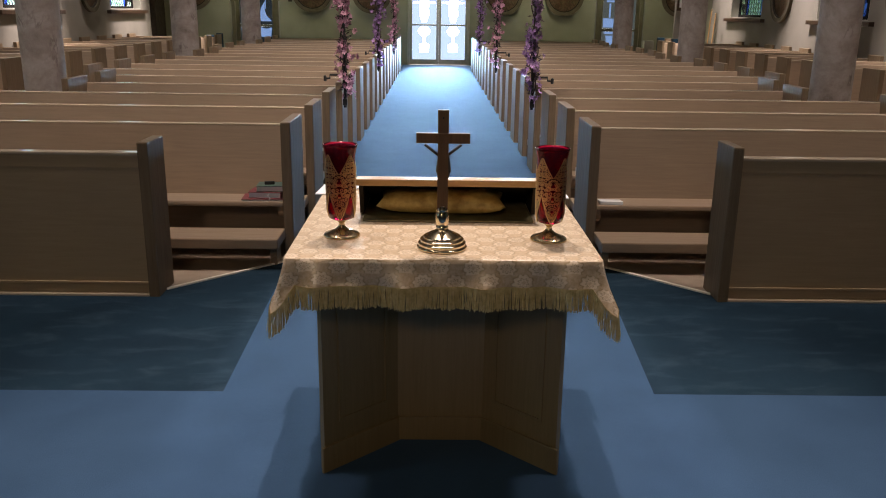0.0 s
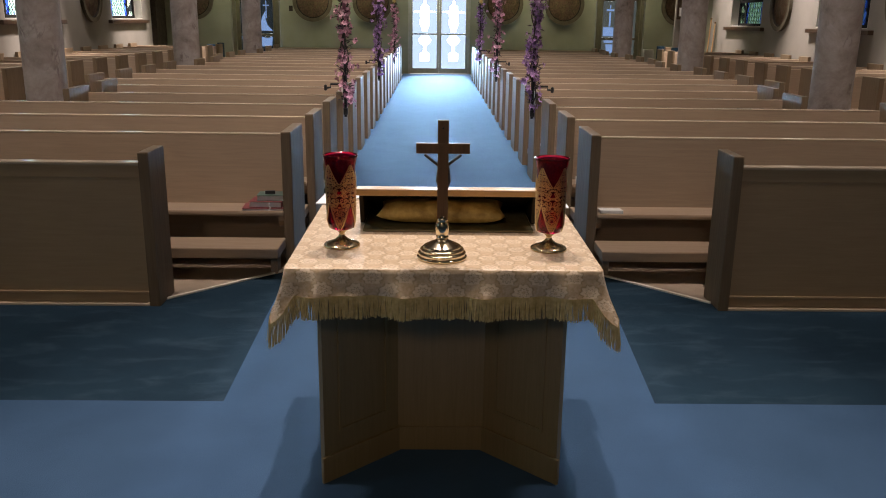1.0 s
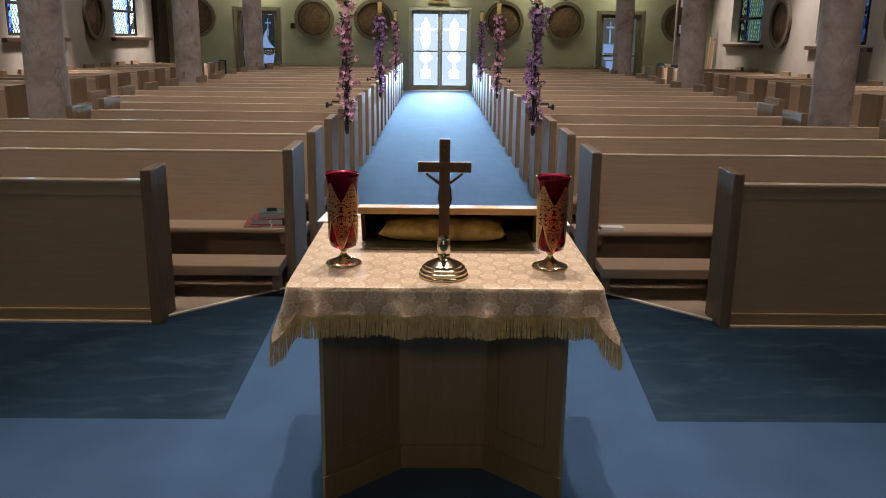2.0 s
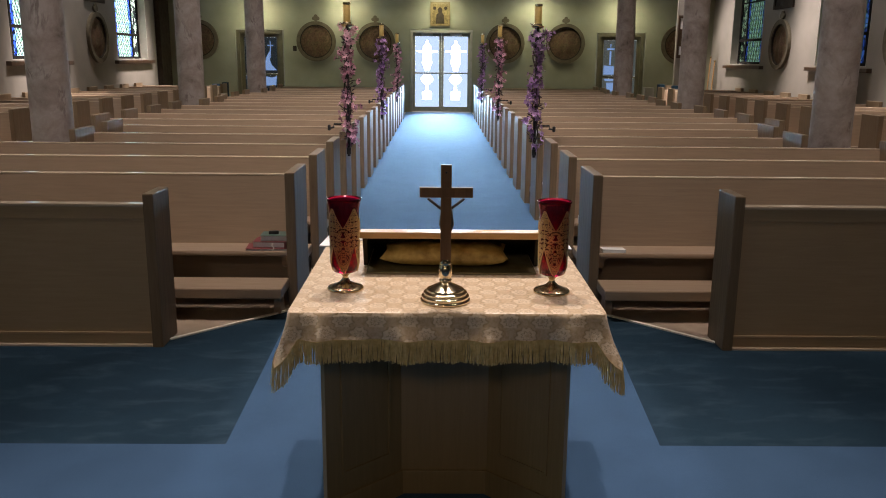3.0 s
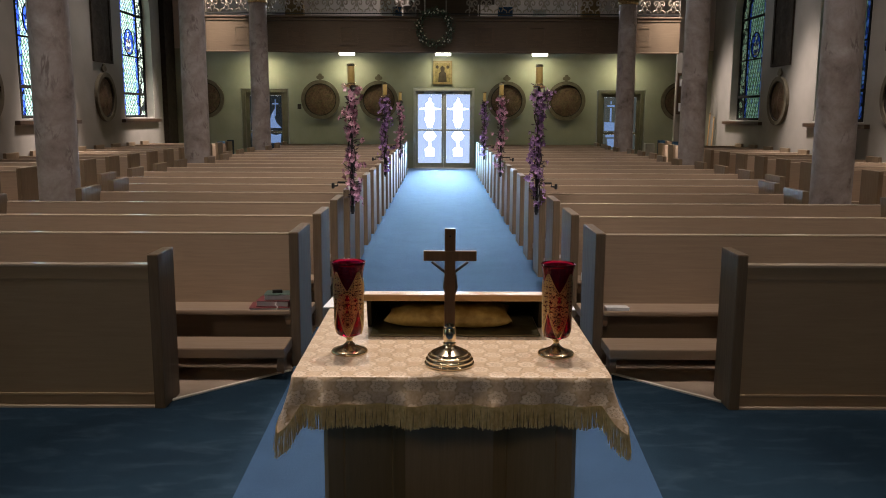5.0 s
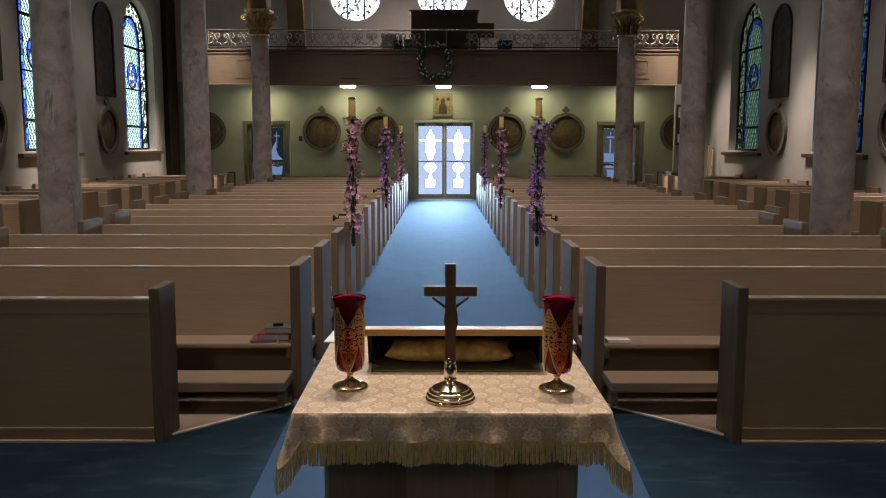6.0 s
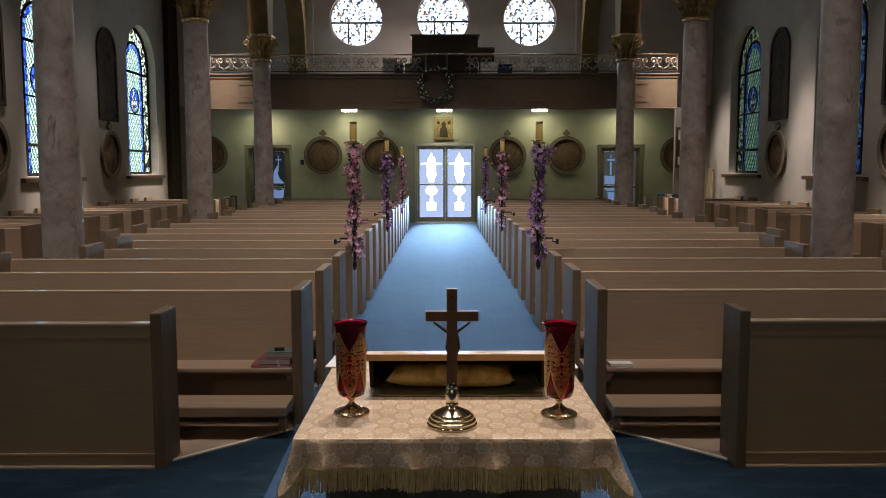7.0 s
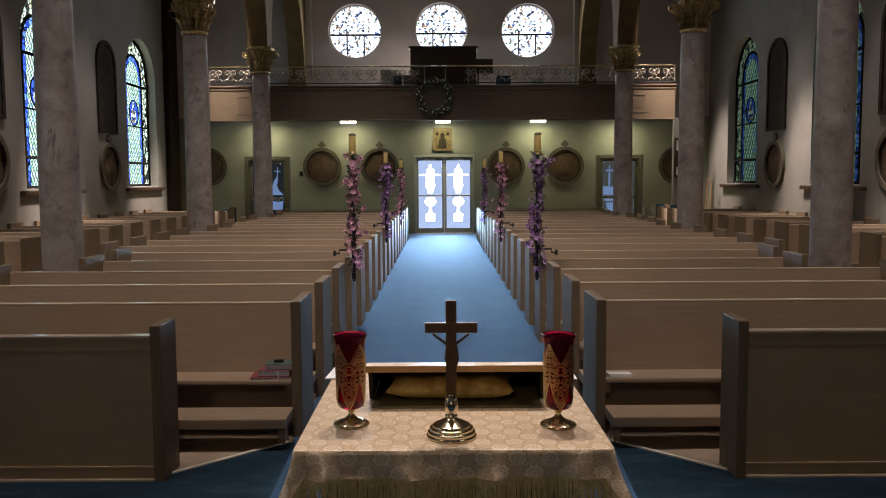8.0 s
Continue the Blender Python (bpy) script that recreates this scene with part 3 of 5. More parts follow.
def side_door(x0, x1, label, glass, upper, lower):
    h = 2.21
    structure(part("door_frame", wall_with_holes([(x0, 0.0), (x0 + 0.09, 0.0), (x0 + 0.09, h - 0.09), (x1 - 0.09, h - 0.09), (x1 - 0.09, 0.0), (x1, 0.0), (x1, h), (x0, h)], [], YB - 0.003, YB + 0.2), DOOR_PAINT), "grey-green door frame in the entrance wall")
    d = empty("door", x0 + 0.0905, YB + 0.1, 0)
    structure(d, label)
    w, h = x1 - x0 - 0.181, h - 0.0905
    part("frame", wall_with_holes([(0, 0.012), (w, 0.012), (w, h), (0, h)], [[(0.10, 0.2), (w - 0.10, 0.2), (w - 0.10, 0.98), (0.10, 0.98)], [(0.10, 1.04), (w - 0.10, 1.04), (w - 0.10, h - 0.1), (0.10, h - 0.1)]], 0, 0.045), DOOR_PAINT, d)
    for z0, z1, emblem in ((0.201, 0.979, lower), (1.041, h - 0.101, upper)):
        pane = part("pane", wall_with_holes([(0.101, z0), (w - 0.101, z0), (w - 0.101, z1), (0.101, z1)], emblem, 0.02, 0.026), glass, d, "clear glass pane")
        for outline in emblem:
            part("etched_emblem", prism(outline, 0.021, 0.025), ETCHED, pane, "white etched emblem in the glass")
    return d


# sails, mast with its cross bar, and hull
side_door(-5.47, -4.19, "glazed side door with an etched white sailing boat", SIDE_DARK,
          [[(0.66, 1.12), (0.98, 1.12), (0.84, 1.27), (0.79, 1.42), (0.80, 1.66), (0.70, 1.50), (0.64, 1.30)], [(0.805, 1.45), (0.825, 1.45), (0.825, 1.92), (0.805, 1.92)],
           [(0.73, 1.78), (0.80, 1.78), (0.80, 1.81), (0.73, 1.81)], [(0.83, 1.78), (0.90, 1.78), (0.90, 1.81), (0.83, 1.81)], [(0.16, 1.12), (0.26, 1.12), (0.30, 1.6), (0.16, 1.4)]],
          [[(0.64, 0.70), (0.94, 0.70), (0.97, 0.96), (0.82, 0.92), (0.62, 0.97)], [(0.14, 0.74), (0.30, 0.78), (0.34, 0.96), (0.12, 0.96)]])
side_door(4.53, 5.83, "glazed side door with an etched cross and boat", SIDE_PALE,
          [[(0.28, 1.34), (0.33, 1.34), (0.33, 1.72), (0.28, 1.72)], [(0.20, 1.75), (0.42, 1.75), (0.42, 1.80), (0.20, 1.80)], [(0.29, 1.82), (0.32, 1.82), (0.32, 1.92), (0.29, 1.92)], [(0.13, 1.08), (0.50, 1.08), (0.50, 1.31), (0.13, 1.33)]],
          [[(0.18, 0.90), (0.48, 0.90), (0.50, 0.965), (0.16, 0.965)], [(0.25, 0.62), (0.44, 0.62), (0.46, 0.86), (0.22, 0.86)]])


# ---- columns ----
def leaf(width, height, out):
    """A lobed acanthus leaf that rises along z, bends outwards along +x and rolls over at its tip."""
    bm = bmesh.new()
    n, rows = 10, []
    for k in range(n + 1):
        t = k / n
        w = width * (0.70 + 0.45 * math.sin(math.pi * min(1.0, t * 1.1))) * (1 - 0.7 * t**5) * (1.14 if k % 2 else 0.80)
        if t < 0.75:
            x, z = out * 0.55 * (t / 0.75) ** 2.2, height * t / 0.75
        else:
            a = (t - 0.75) / 0.25 * 2.6
            x, z = out * 0.55 + out * 0.32 * (1 - math.cos(a)), height + 0.032 * math.sin(a)
        rows.append([bm.verts.new((x + (0.024 if s == 0 else 0.010 * (1 - abs(s))) - 0.026 * s * s, s * w / 2, z)) for s in (-1, -0.45, 0, 0.45, 1)])
    for a, b in zip(rows, rows[1:]):
        for j in range(4):
            bm.faces.new((a[j], a[j + 1], b[j + 1], b[j]))
    bmesh.ops.solidify(bm, geom=list(bm.faces), thickness=0.012)
    return bm


def volute():
    pts = []
    for k in range(26):
        a = k * 0.45
        r = 0.085 * (1 - k / 30)
        pts.append((0.0 + r * math.cos(a + 2.2), 0.0, r * math.sin(a + 2.2)))
    return tube(pts, 0.017, 6)


def column(x, y):
    c = empty("column", x, y, 0)
    tagged(c, "pinkish grey marble column with a gilded Corinthian capital", "column", "nave columns")
    part("base", lathe([(0.33, 0.0), (0.33, 0.10), (0.31, 0.12), (0.31, 0.16), (0.285, 0.18), (0.27, 0.24), (0.255, 0.27)], 40), MARBLE, c, smooth=False)
    prof = [(0.245, 0.27)]
    for k in range(17):
        t = k / 16
        prof.append((0.205 - 0.016 * t + 0.004 * math.sin(math.pi * t), 0.32 + t * (3.895 - 0.32)))
    part("shaft", lathe(prof, 48), MARBLE, c, smooth=True)
    part("neck_ring", lathe([(0.19, 3.893), (0.210, 3.903), (0.216, 3.923), (0.210, 3.943), (0.19, 3.953)], 40), GOLD_PAINT, c, smooth=True)
    cap = part("capital", lathe([(0.175, 3.953), (0.175, 4.07), (0.185, 4.22), (0.215, 4.33), (0.245, 4.38), (0.24, 4.412)], 32), GOLD_PAINT, c, "gilded capital with curling leaves", True)
    bm = bmesh.new()
    out = []
    for q in range(4):
        a = math.pi / 2 * q + math.pi / 4
        for k in range(-3, 4):
            s = k / 4
            r = 0.40 - 0.11 * (1 - abs(s) ** 1.5) if abs(k) < 4 else 0.4
            out.append((a + s * math.pi / 4, r))
    pts = [(r * 0.90 * math.cos(a), r * 0.90 * math.sin(a)) for a, r in out]
    lo = [bm.verts.new((px, py, 4.415)) for px, py in pts]
    hi = [bm.verts.new((px * 1.04, py * 1.04, 4.468)) for px, py in pts]
    bm.faces.new(lo[::-1])
    bm.faces.new(hi)
    for k in range(len(lo)):
        j = (k + 1) % len(lo)
        bm.faces.new((lo[k], lo[j], hi[j], hi[k]))
    part("abacus", bm, GOLD_PAINT, cap)
    low, high, vol = None, None, None
    for k in range(10):
        a = k * 36
        if low is None:
            low = part("leaf", leaf(0.098, 0.165, 0.125), GOLD_PAINT, cap, smooth=True)
            high = part("leaf", leaf(0.095, 0.30, 0.17), GOLD_PAINT, cap, smooth=True)
            vol = part("volute", volute(), GOLD_PAINT, cap, smooth=True)
            l, h, v = low, high, vol
        else:
            l, h, v = low.copy(), high.copy(), vol.copy() if k < 8 else None
            for o in (l, h, v):
                if o:
                    scene.collection.objects.link(o)
        l.matrix_basis = pose(0, 0, 0, 0, 0, a) @ pose(0.198, 0, 3.957)
        h.matrix_basis = pose(0, 0, 0, 0, 0, a + 18) @ pose(0.198, 0, 3.957)
        if v:
            v.matrix_basis = pose(0, 0, 0, 0, 0, 45 + 90 * (k // 2) + (9 if k % 2 else -9)) @ pose(0.325, 0, 4.325)
    return c


col = column(COL_L - 0.005, COL_Y[1])
for y, dl, dr in zip(COL_Y, (0.0, 0, 0.012, 0.008), (0.01, 0.01, 0.01, -0.02)):
    if y != COL_Y[1]:
        copy_thing(col, pose(COL_L + dl, y, 0, 0, 0, 7 * y))
    copy_thing(col, pose(COL_R + dr, y, 0, 0, 0, 40 + 11 * y))


# ---- pews ----
def pew(x0, x1, label, group):
    """A bench from x0 to x1 whose end boards start at y = 0; it faces -y."""
    p = empty("pew")
    tagged(p, label, "pew", group)
    t = 0.06
    for a in (x0, x1 - t):
        part("end_board", box(a, a + t, 0, 0.45, 0, PEW_H, 0.008), OAK_SHADED, p)
    lean = pose(0, 0.36, 0.34, -9)
    part("backrest", box(x0 + t, x1 - t, 0, 0.028, -0.10, 0.416, 0, lean), OAK, p)
    part("top_rail", box(x0 + t, x1 - t, 0.4245, 0.474, 0.751, 0.764, 0.005), OAK_LIT_EDGE, p)
    part("seat", box(x0 + t, x1 - t, 0.0, 0.40, -0.03, 0.0, 0.01, pose(0, 0, 0.355, -5)), OAK, p)
    part("seat_support", box(x0 + t, x1 - t, 0.30, 0.325, 0.02, 0.29), OAK, p)
    part("kneeler", box(x0 + 0.05, x1 - 0.05, -0.263, -0.003, 0.133, 0.194, 0.009), OAK, p)
    for a in (x0 + 0.10, x1 - 0.10):
        part("kneeler_foot", box(a - 0.02, a + 0.02, -0.14, -0.03, 0.0, 0.132), OAK_SIDE, p)
    bracket = [(0.03, 0.322), (0.03, 0.29), (0.05, 0.255), (0.10, 0.235), (0.29, 0.235), (0.29, 0.335)]
    for a in (x0 + t + 0.001, x1 - t - 0.036):
        part("seat_bracket", prism(bracket, 0, 0.035, pose(a + 0.035, 0, 0, 0, 0, 90)), OAK_SIDE, p)
    return p


def rows_of(x0, x1, ks, group, label):
    one = pew(x0, x1, label, group)
    for n, k in enumerate(ks):
        m = pose(0, ROW0 + STEP * (k - 1), 0)
        if n == 0:
            one.matrix_basis = m
        else:
            copy_thing(one, m)


PALE = "pale oak pew with plain square end boards, facing the altar"
rows_of(-3.72, AISLE_L, (1, 2, 3), "nave pews", PALE)
rows_of(-3.29, AISLE_L, (4,), "nave pews", PALE)
rows_of(-3.36, AISLE_L, (5,), "nave pews", PALE)
rows_of(-3.86, AISLE_L, [6, 7, 8, 9, 12, 13, 14, 17, 18], "nave pews", PALE)
rows_of(-3.68, AISLE_L, [10, 11, 15, 16], "nave pews", PALE)
rows_of(AISLE_R, 3.99, (1, 2, 3), "nave pews", PALE)
rows_of(AISLE_R, 3.53, (4,), "nave pews", PALE)
rows_of(AISLE_R, 3.64, (5,), "nave pews", PALE)
rows_of(AISLE_R, 4.08, [6, 7, 8, 9, 12, 13, 14, 17, 18], "nave pews", PALE)
rows_of(AISLE_R, 3.98, [10, 11, 15, 16], "nave pews", PALE)
SIDE = "short pale oak pew in the side aisle, against the wall"
rows_of(XL + 0.02, -5.2, range(1, 19), "side aisle pews", SIDE)
rows_of(5.66, XR - 0.02, range(1, 19), "side aisle pews", SIDE)


def front_screen(x0, x1, top):
    """The low panelled screen before the first pew."""
    s = empty("pew_screen", 0, 4.385, 0)
    tagged(s, "oak kneeling screen with a plain panel before the first pew", "pew screen", "pew screens")
    t = 0.055
    for a in (x0, x1 - t):
        part("end_board", box(a, a + t, 0, 0.255, 0, top + 0.055, 0.008), OAK_SHADED, s)
    part("panel", box(x0 + t, x1 - t, 0.03, 0.055, 0.018, top - 0.017), SCREEN_OAK, s)
    part("top_rail", box(x0 + t, x1 - t, 0.022, 0.085, top - 0.017, top, 0.005), OAK_LIT_EDGE, s)
    part("upper_moulding", box(x0 + t, x1 - t, 0.0275, 0.03, top - 0.077, top - 0.0175, 0.001), SCREEN_OAK, s)
    part("base_moulding", box(x0 + t, x1 - t, 0.018, 0.03, 0.066, 0.082, 0.004), SCREEN_OAK, s)
    part("base_rail", box(x0 + t, x1 - t, 0.004, 0.07, 0.0, 0.018, 0.005), OAK_LIT_EDGE, s)
    return s


front_screen(-3.42, -1.333, 0.763)
front_screen(1.605, 3.62, 0.772)


# ---- the table ----
def table():
    t = empty("altar_table", 0.127, 2.95, 0)
    tagged(t, "small oak table on a concave panelled pedestal", "table")
    part("tabletop", box(-0.43, 0.43, -0.46, 0.53, TAB_Z - 0.045, TAB_Z - 0.006, 0.006), OAK_SIDE, t)
    hw, bw, yf, yb = 0.377, 0.148, -0.276, -0.057
    ang = math.degrees(math.atan2(yb - yf, hw - bw))
    ln = math.hypot(yb - yf, hw - bw)
    for s in (-1, 1):
        for flip in (1, -1):
            base = pose(0, 0.0 if flip == 1 else 0.10, 0) @ Matrix.Diagonal((1, flip, 1, 1))
            m = base @ (pose(-hw, yf, 0, 0, 0, ang) if s < 0 else pose(hw, yf, 0, 0, 0, 180 - ang) @ pose(0, 0, 0))
            bm = bmesh.new()
            y0, y1 = (0, 0.02) if s < 0 else (-0.02, 0)
            add_box(bm, 0, ln, y0, y1, 0.012, TAB_Z - 0.046, 0, m)
            bmesh.ops.recalc_face_normals(bm, faces=bm.faces)
            wing = part("wing_panel", bm, PEDESTAL, t)
            bm = bmesh.new()
            f0, f1 = (-0.012, -0.001) if s < 0 else (0.001, 0.012)
            add_box(bm, -0.014, ln, f0, f1, 0.002, 0.10, 0.003, m)
            bmesh.ops.recalc_face_normals(bm, faces=bm.faces)
            part("plinth", bm, PEDESTAL, wing)
            for z0, z1, a, b in ((0.17, 0.18, 0.06, ln - 0.05), (0.66, 0.67, 0.06, ln - 0.05), (0.18, 0.66, 0.06, 0.07), (0.18, 0.66, ln - 0.06, ln - 0.05)):
                bm = bmesh.new()
                add_box(bm, a, b, f0 * 0.5, f1 * 0.5, z0, z1, 0, m)
                bmesh.ops.recalc_face_normals(bm, faces=bm.faces)
                part("moulding", bm, PEDESTAL, wing)
    for y, f in ((yb, -1), (0.10 - yb, 1)):
        back = part("centre_panel", box(-bw, bw, min(y, y - 0.03 * f), max(y, y - 0.03 * f), 0.012, TAB_Z - 0.046), PEDESTAL, t)
        part("plinth", box(-bw, bw, min(y + 0.001 * f, y + 0.012 * f), max(y + 0.001 * f, y + 0.012 * f), 0.012, 0.10, 0.003), PEDESTAL, back)
    return t


table()


def math_node(nt, op, a, b=0.0):
    n = nt.nodes.new("ShaderNodeMath")
    n.operation = op
    for k, v in ((0, a), (1, b)):
        if isinstance(v, (int, float)):
            n.inputs[k].default_value = v
        else:
            nt.links.new(v, n.inputs[k])
    return n.outputs[0]


def brocade():
    """Woven rosettes in offset rows under a clear glossy cover."""
    m, nt, b = mat("brocade", 0.4)
    v = coords(nt)
    sx = nt.nodes.new("ShaderNodeSeparateXYZ")
    nt.links.new(v, sx.inputs[0])
    wob = math_node(nt, "MULTIPLY", noise_tex(nt, v, 34, 4), 0.26)
    u = math_node(nt, "ADD", math_node(nt, "DIVIDE", sx.outputs[0], 0.094), wob)
    w = math_node(nt, "DIVIDE", math_node(nt, "ADD", sx.outputs[1], sx.outputs[2]), 0.048)
    row = math_node(nt, "FLOOR", w)
    u = math_node(nt, "ADD", u, math_node(nt, "MULTIPLY", row, 0.5))
    fu = math_node(nt, "SUBTRACT", math_node(nt, "FRACT", u), 0.5)
    fw = math_node(nt, "SUBTRACT", math_node(nt, "FRACT", w), 0.42)
    r = math_node(nt, "SQRT", math_node(nt, "ADD", math_node(nt, "MULTIPLY", math_node(nt, "MULTIPLY", fu, fu), 2.5), math_node(nt, "MULTIPLY", math_node(nt, "MULTIPLY", fw, fw), 0.62)))
    ang = math_node(nt, "ARCTAN2", fw, math_node(nt, "MULTIPLY", fu, 2.0))
    petal = math_node(nt, "MULTIPLY", math_node(nt, "SINE", math_node(nt, "MULTIPLY", ang, 9.0)), 0.045)
    rr = math_node(nt, "ADD", r, petal)
    pale, mid, deep = (0.85, 0.685, 0.50), (0.63, 0.45, 0.26), (0.41, 0.275, 0.13)
    c = ramp(nt, rr, [(0.05, mid), (0.10, pale), (0.17, pale), (0.21, deep), (0.26, pale), (0.34, pale), (0.40, pale), (0.46, deep), (0.54, mid), (0.72, tuple(0.15 * a + 0.85 * b for a, b in zip(pale, mid)))])
    fine = noise_tex(nt, v, 95, 4, 0.7)
    c = mix(nt, 0.26, c, ramp(nt, fine, [(0.38, (0.36, 0.25, 0.15)), (0.6, (0.82, 0.71, 0.60))]))
    nt.links.new(c, b.inputs["Base Color"])
    b.inputs["Coat Weight"].default_value = 0.28
    b.inputs["Coat Roughness"].default_value = 0.24
    b.inputs["Sheen Weight"].default_value = 0.08
    bump(nt, b, fine, 0.25, 0.0015)
    return m


BROCADE = brocade()
FRINGE = surface("gold_fringe", (0.56, 0.42, 0.17), (0.82, 0.66, 0.34), 60, 0.42, 0.1)


def cloth():
    """The brocade cloth: a flat top, hanging sides with slow folds and long corners."""
    x0, x1, y0, y1 = -0.318, 0.572, 2.472, 3.46
    c = empty("tablecloth", 0.127, 2.95, TAB_Z)
    tagged(c, "gold and cream brocade cloth with gold fringe on the table", "tablecloth")
    ox, oy, oz = 0.127, 2.95, TAB_Z
    bm = bmesh.new()
    r = 0.012
    # walk round the edge, from the far left corner by the front to the far right corner
    path = []
    n = 40
    for k in range(n):
        path.append((x0, y1 + (y0 + r - y1) * k / n, -1, 0))
    for k in range(7):
        a = math.pi + math.pi / 2 * k / 6
        path.append((x0 + r + r * math.cos(a), y0 + r + r * math.sin(a), math.cos(a), math.sin(a)))
    for k in range(1, 60):
        path.append((x0 + r + (x1 - x0 - 2 * r) * k / 60, y0, 0, -1))
    for k in range(7):
        a = 1.5 * math.pi + math.pi / 2 * k / 6
        path.append((x1 - r + r * math.cos(a), y0 + r + r * math.sin(a), math.cos(a), math.sin(a)))
    for k in range(1, n + 1):
        path.append((x1, y0 + r + (y1 - y0 - r) * k / n, 1, 0))
    corners = (Vector((x0, y0)), Vector((x1, y0)))
    ends = []
    levels = (0.0, 0.02, 0.2, 0.4, 0.6, 0.8, 1.0)
    grid = []
    for x, y, nx, ny in path:
        d = min((Vector((x, y)) - q).length for q in corners)
        near = max(0.0, 1 - d / 0.022)
        diag = min(abs(nx), abs(ny)) / 0.7072
        drop = 0.080 + 0.045 * near + 0.042 * diag
        wave = 0.010 * math.sin(x * 26 + 1.2) + 0.007 * math.sin(x * 53 + y * 31)
        flare = 0.016 + wave * (1 - near) + 0.030 * near + 0.020 * diag
        rowv = []
        for lv in levels:
            o = flare * lv**1.3 + (0.004 if lv else 0.0) + (0.014 * lv * noise.noise(Vector((x * 11 + y * 7, 2.5 * lv + 5 * x, 4.0))) if ny < -0.5 else 0.0)
            rowv.append(bm.verts.new((x + nx * o - ox, y + ny * o - oy, -drop * lv)))
        grid.append(rowv)
        ends.append((*rowv[-1].co, nx, ny, near))
    for a, b in zip(grid, grid[1:]):
        for k in range(len(levels) - 1):
            bm.faces.new((a[k], a[k + 1], b[k + 1], b[k]))
    bm.faces.new([g[0] for g in grid])
    bmesh.ops.recalc_face_normals(bm, faces=bm.faces)
    body = part("cloth", bm, BROCADE, c, smooth=True)
    random.seed(5)
    bm = bmesh.new()
    for a, b in zip(ends, ends[1:]):
        d = math.hypot(b[0] - a[0], b[1] - a[1])
        for k in range(max(1, int(d / 0.0013))):
            u = (k + random.random()) / max(1, int(d / 0.0013))
            p = Vector(a[:3]).lerp(Vector(b[:3]), u)
            nx, ny = a[3], a[4]
            ln = 0.054 + 0.010 * random.random() + 0.012 * a[5]
            s = Vector((-ny, nx, 0)) * 0.0013
            sway = Vector((random.uniform(-1, 1), random.uniform(-1, 1), 0)) * 0.006 + Vector((nx, ny, 0)) * 0.004
            q = p + Vector((0, 0, 0.004))
            e = p + sway + Vector((0, 0, -ln))
            f = Vector((nx, ny, 0)) * 0.0012
            vs = [bm.verts.new(w) for w in (q - s, q + s, q + f, e - s, e + s, e + f)]
            for i, j, k2, l in ((0, 2, 5, 3), (2, 1, 4, 5), (1, 0, 3, 4)):
                bm.faces.new((vs[i], vs[j], vs[k2], vs[l]))
    part("fringe", bm, FRINGE, c, "gold thread fringe")


cloth()

linen = part("linen_cloth", slab([(-0.345, 3.29), (-0.20, 3.29), (-0.20, 3.40), (0.50, 3.40), (0.50, 3.26), (0.60, 3.26), (0.60, 3.50), (-0.33, 3.50)], TAB_Z + 0.002, TAB_Z + 0.006), WHITE)
tagged(linen, "folded white linen cloth at the back of the table", "cloth")


OLIVE = surface("olive_gloss", (0.17, 0.15, 0.08), (0.25, 0.225, 0.13), 20, 0.2)


def hood():
    h = empty("display_box", 0.145, 2.90, TAB_Z)
    tagged(h, "low wooden box open at the front with a pale plank top", "display box")
    w = 0.29
    part("plank", box(-w - 0.012, w + 0.012, 0.0, 0.055, 0.118, 0.140, 0.003), PLANK_WOOD, h, "pale varnished plank")
    m = pose(0, 0.050, 0.128, -20)
    part("back_panel", box(-w, w, 0.0, 0.34, -0.012, 0.0, 0, m), CAVITY_SHADE, h)
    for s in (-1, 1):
        part("side_panel", prism([(0.10, 0.004), (0.36, 0.004), (0.055, 0.112)], 0, 0.014, pose(s * w - 0.007, 0, 0, 0, 0, 90) @ Matrix.Diagonal((1, -1, 1, 1))), CAVITY_SHADE, h)
    part("floor_board", box(-w + 0.01, w - 0.01, -0.01, 0.35, 0.003, 0.007), OLIVE, h, "glossy dark olive base")


hood()


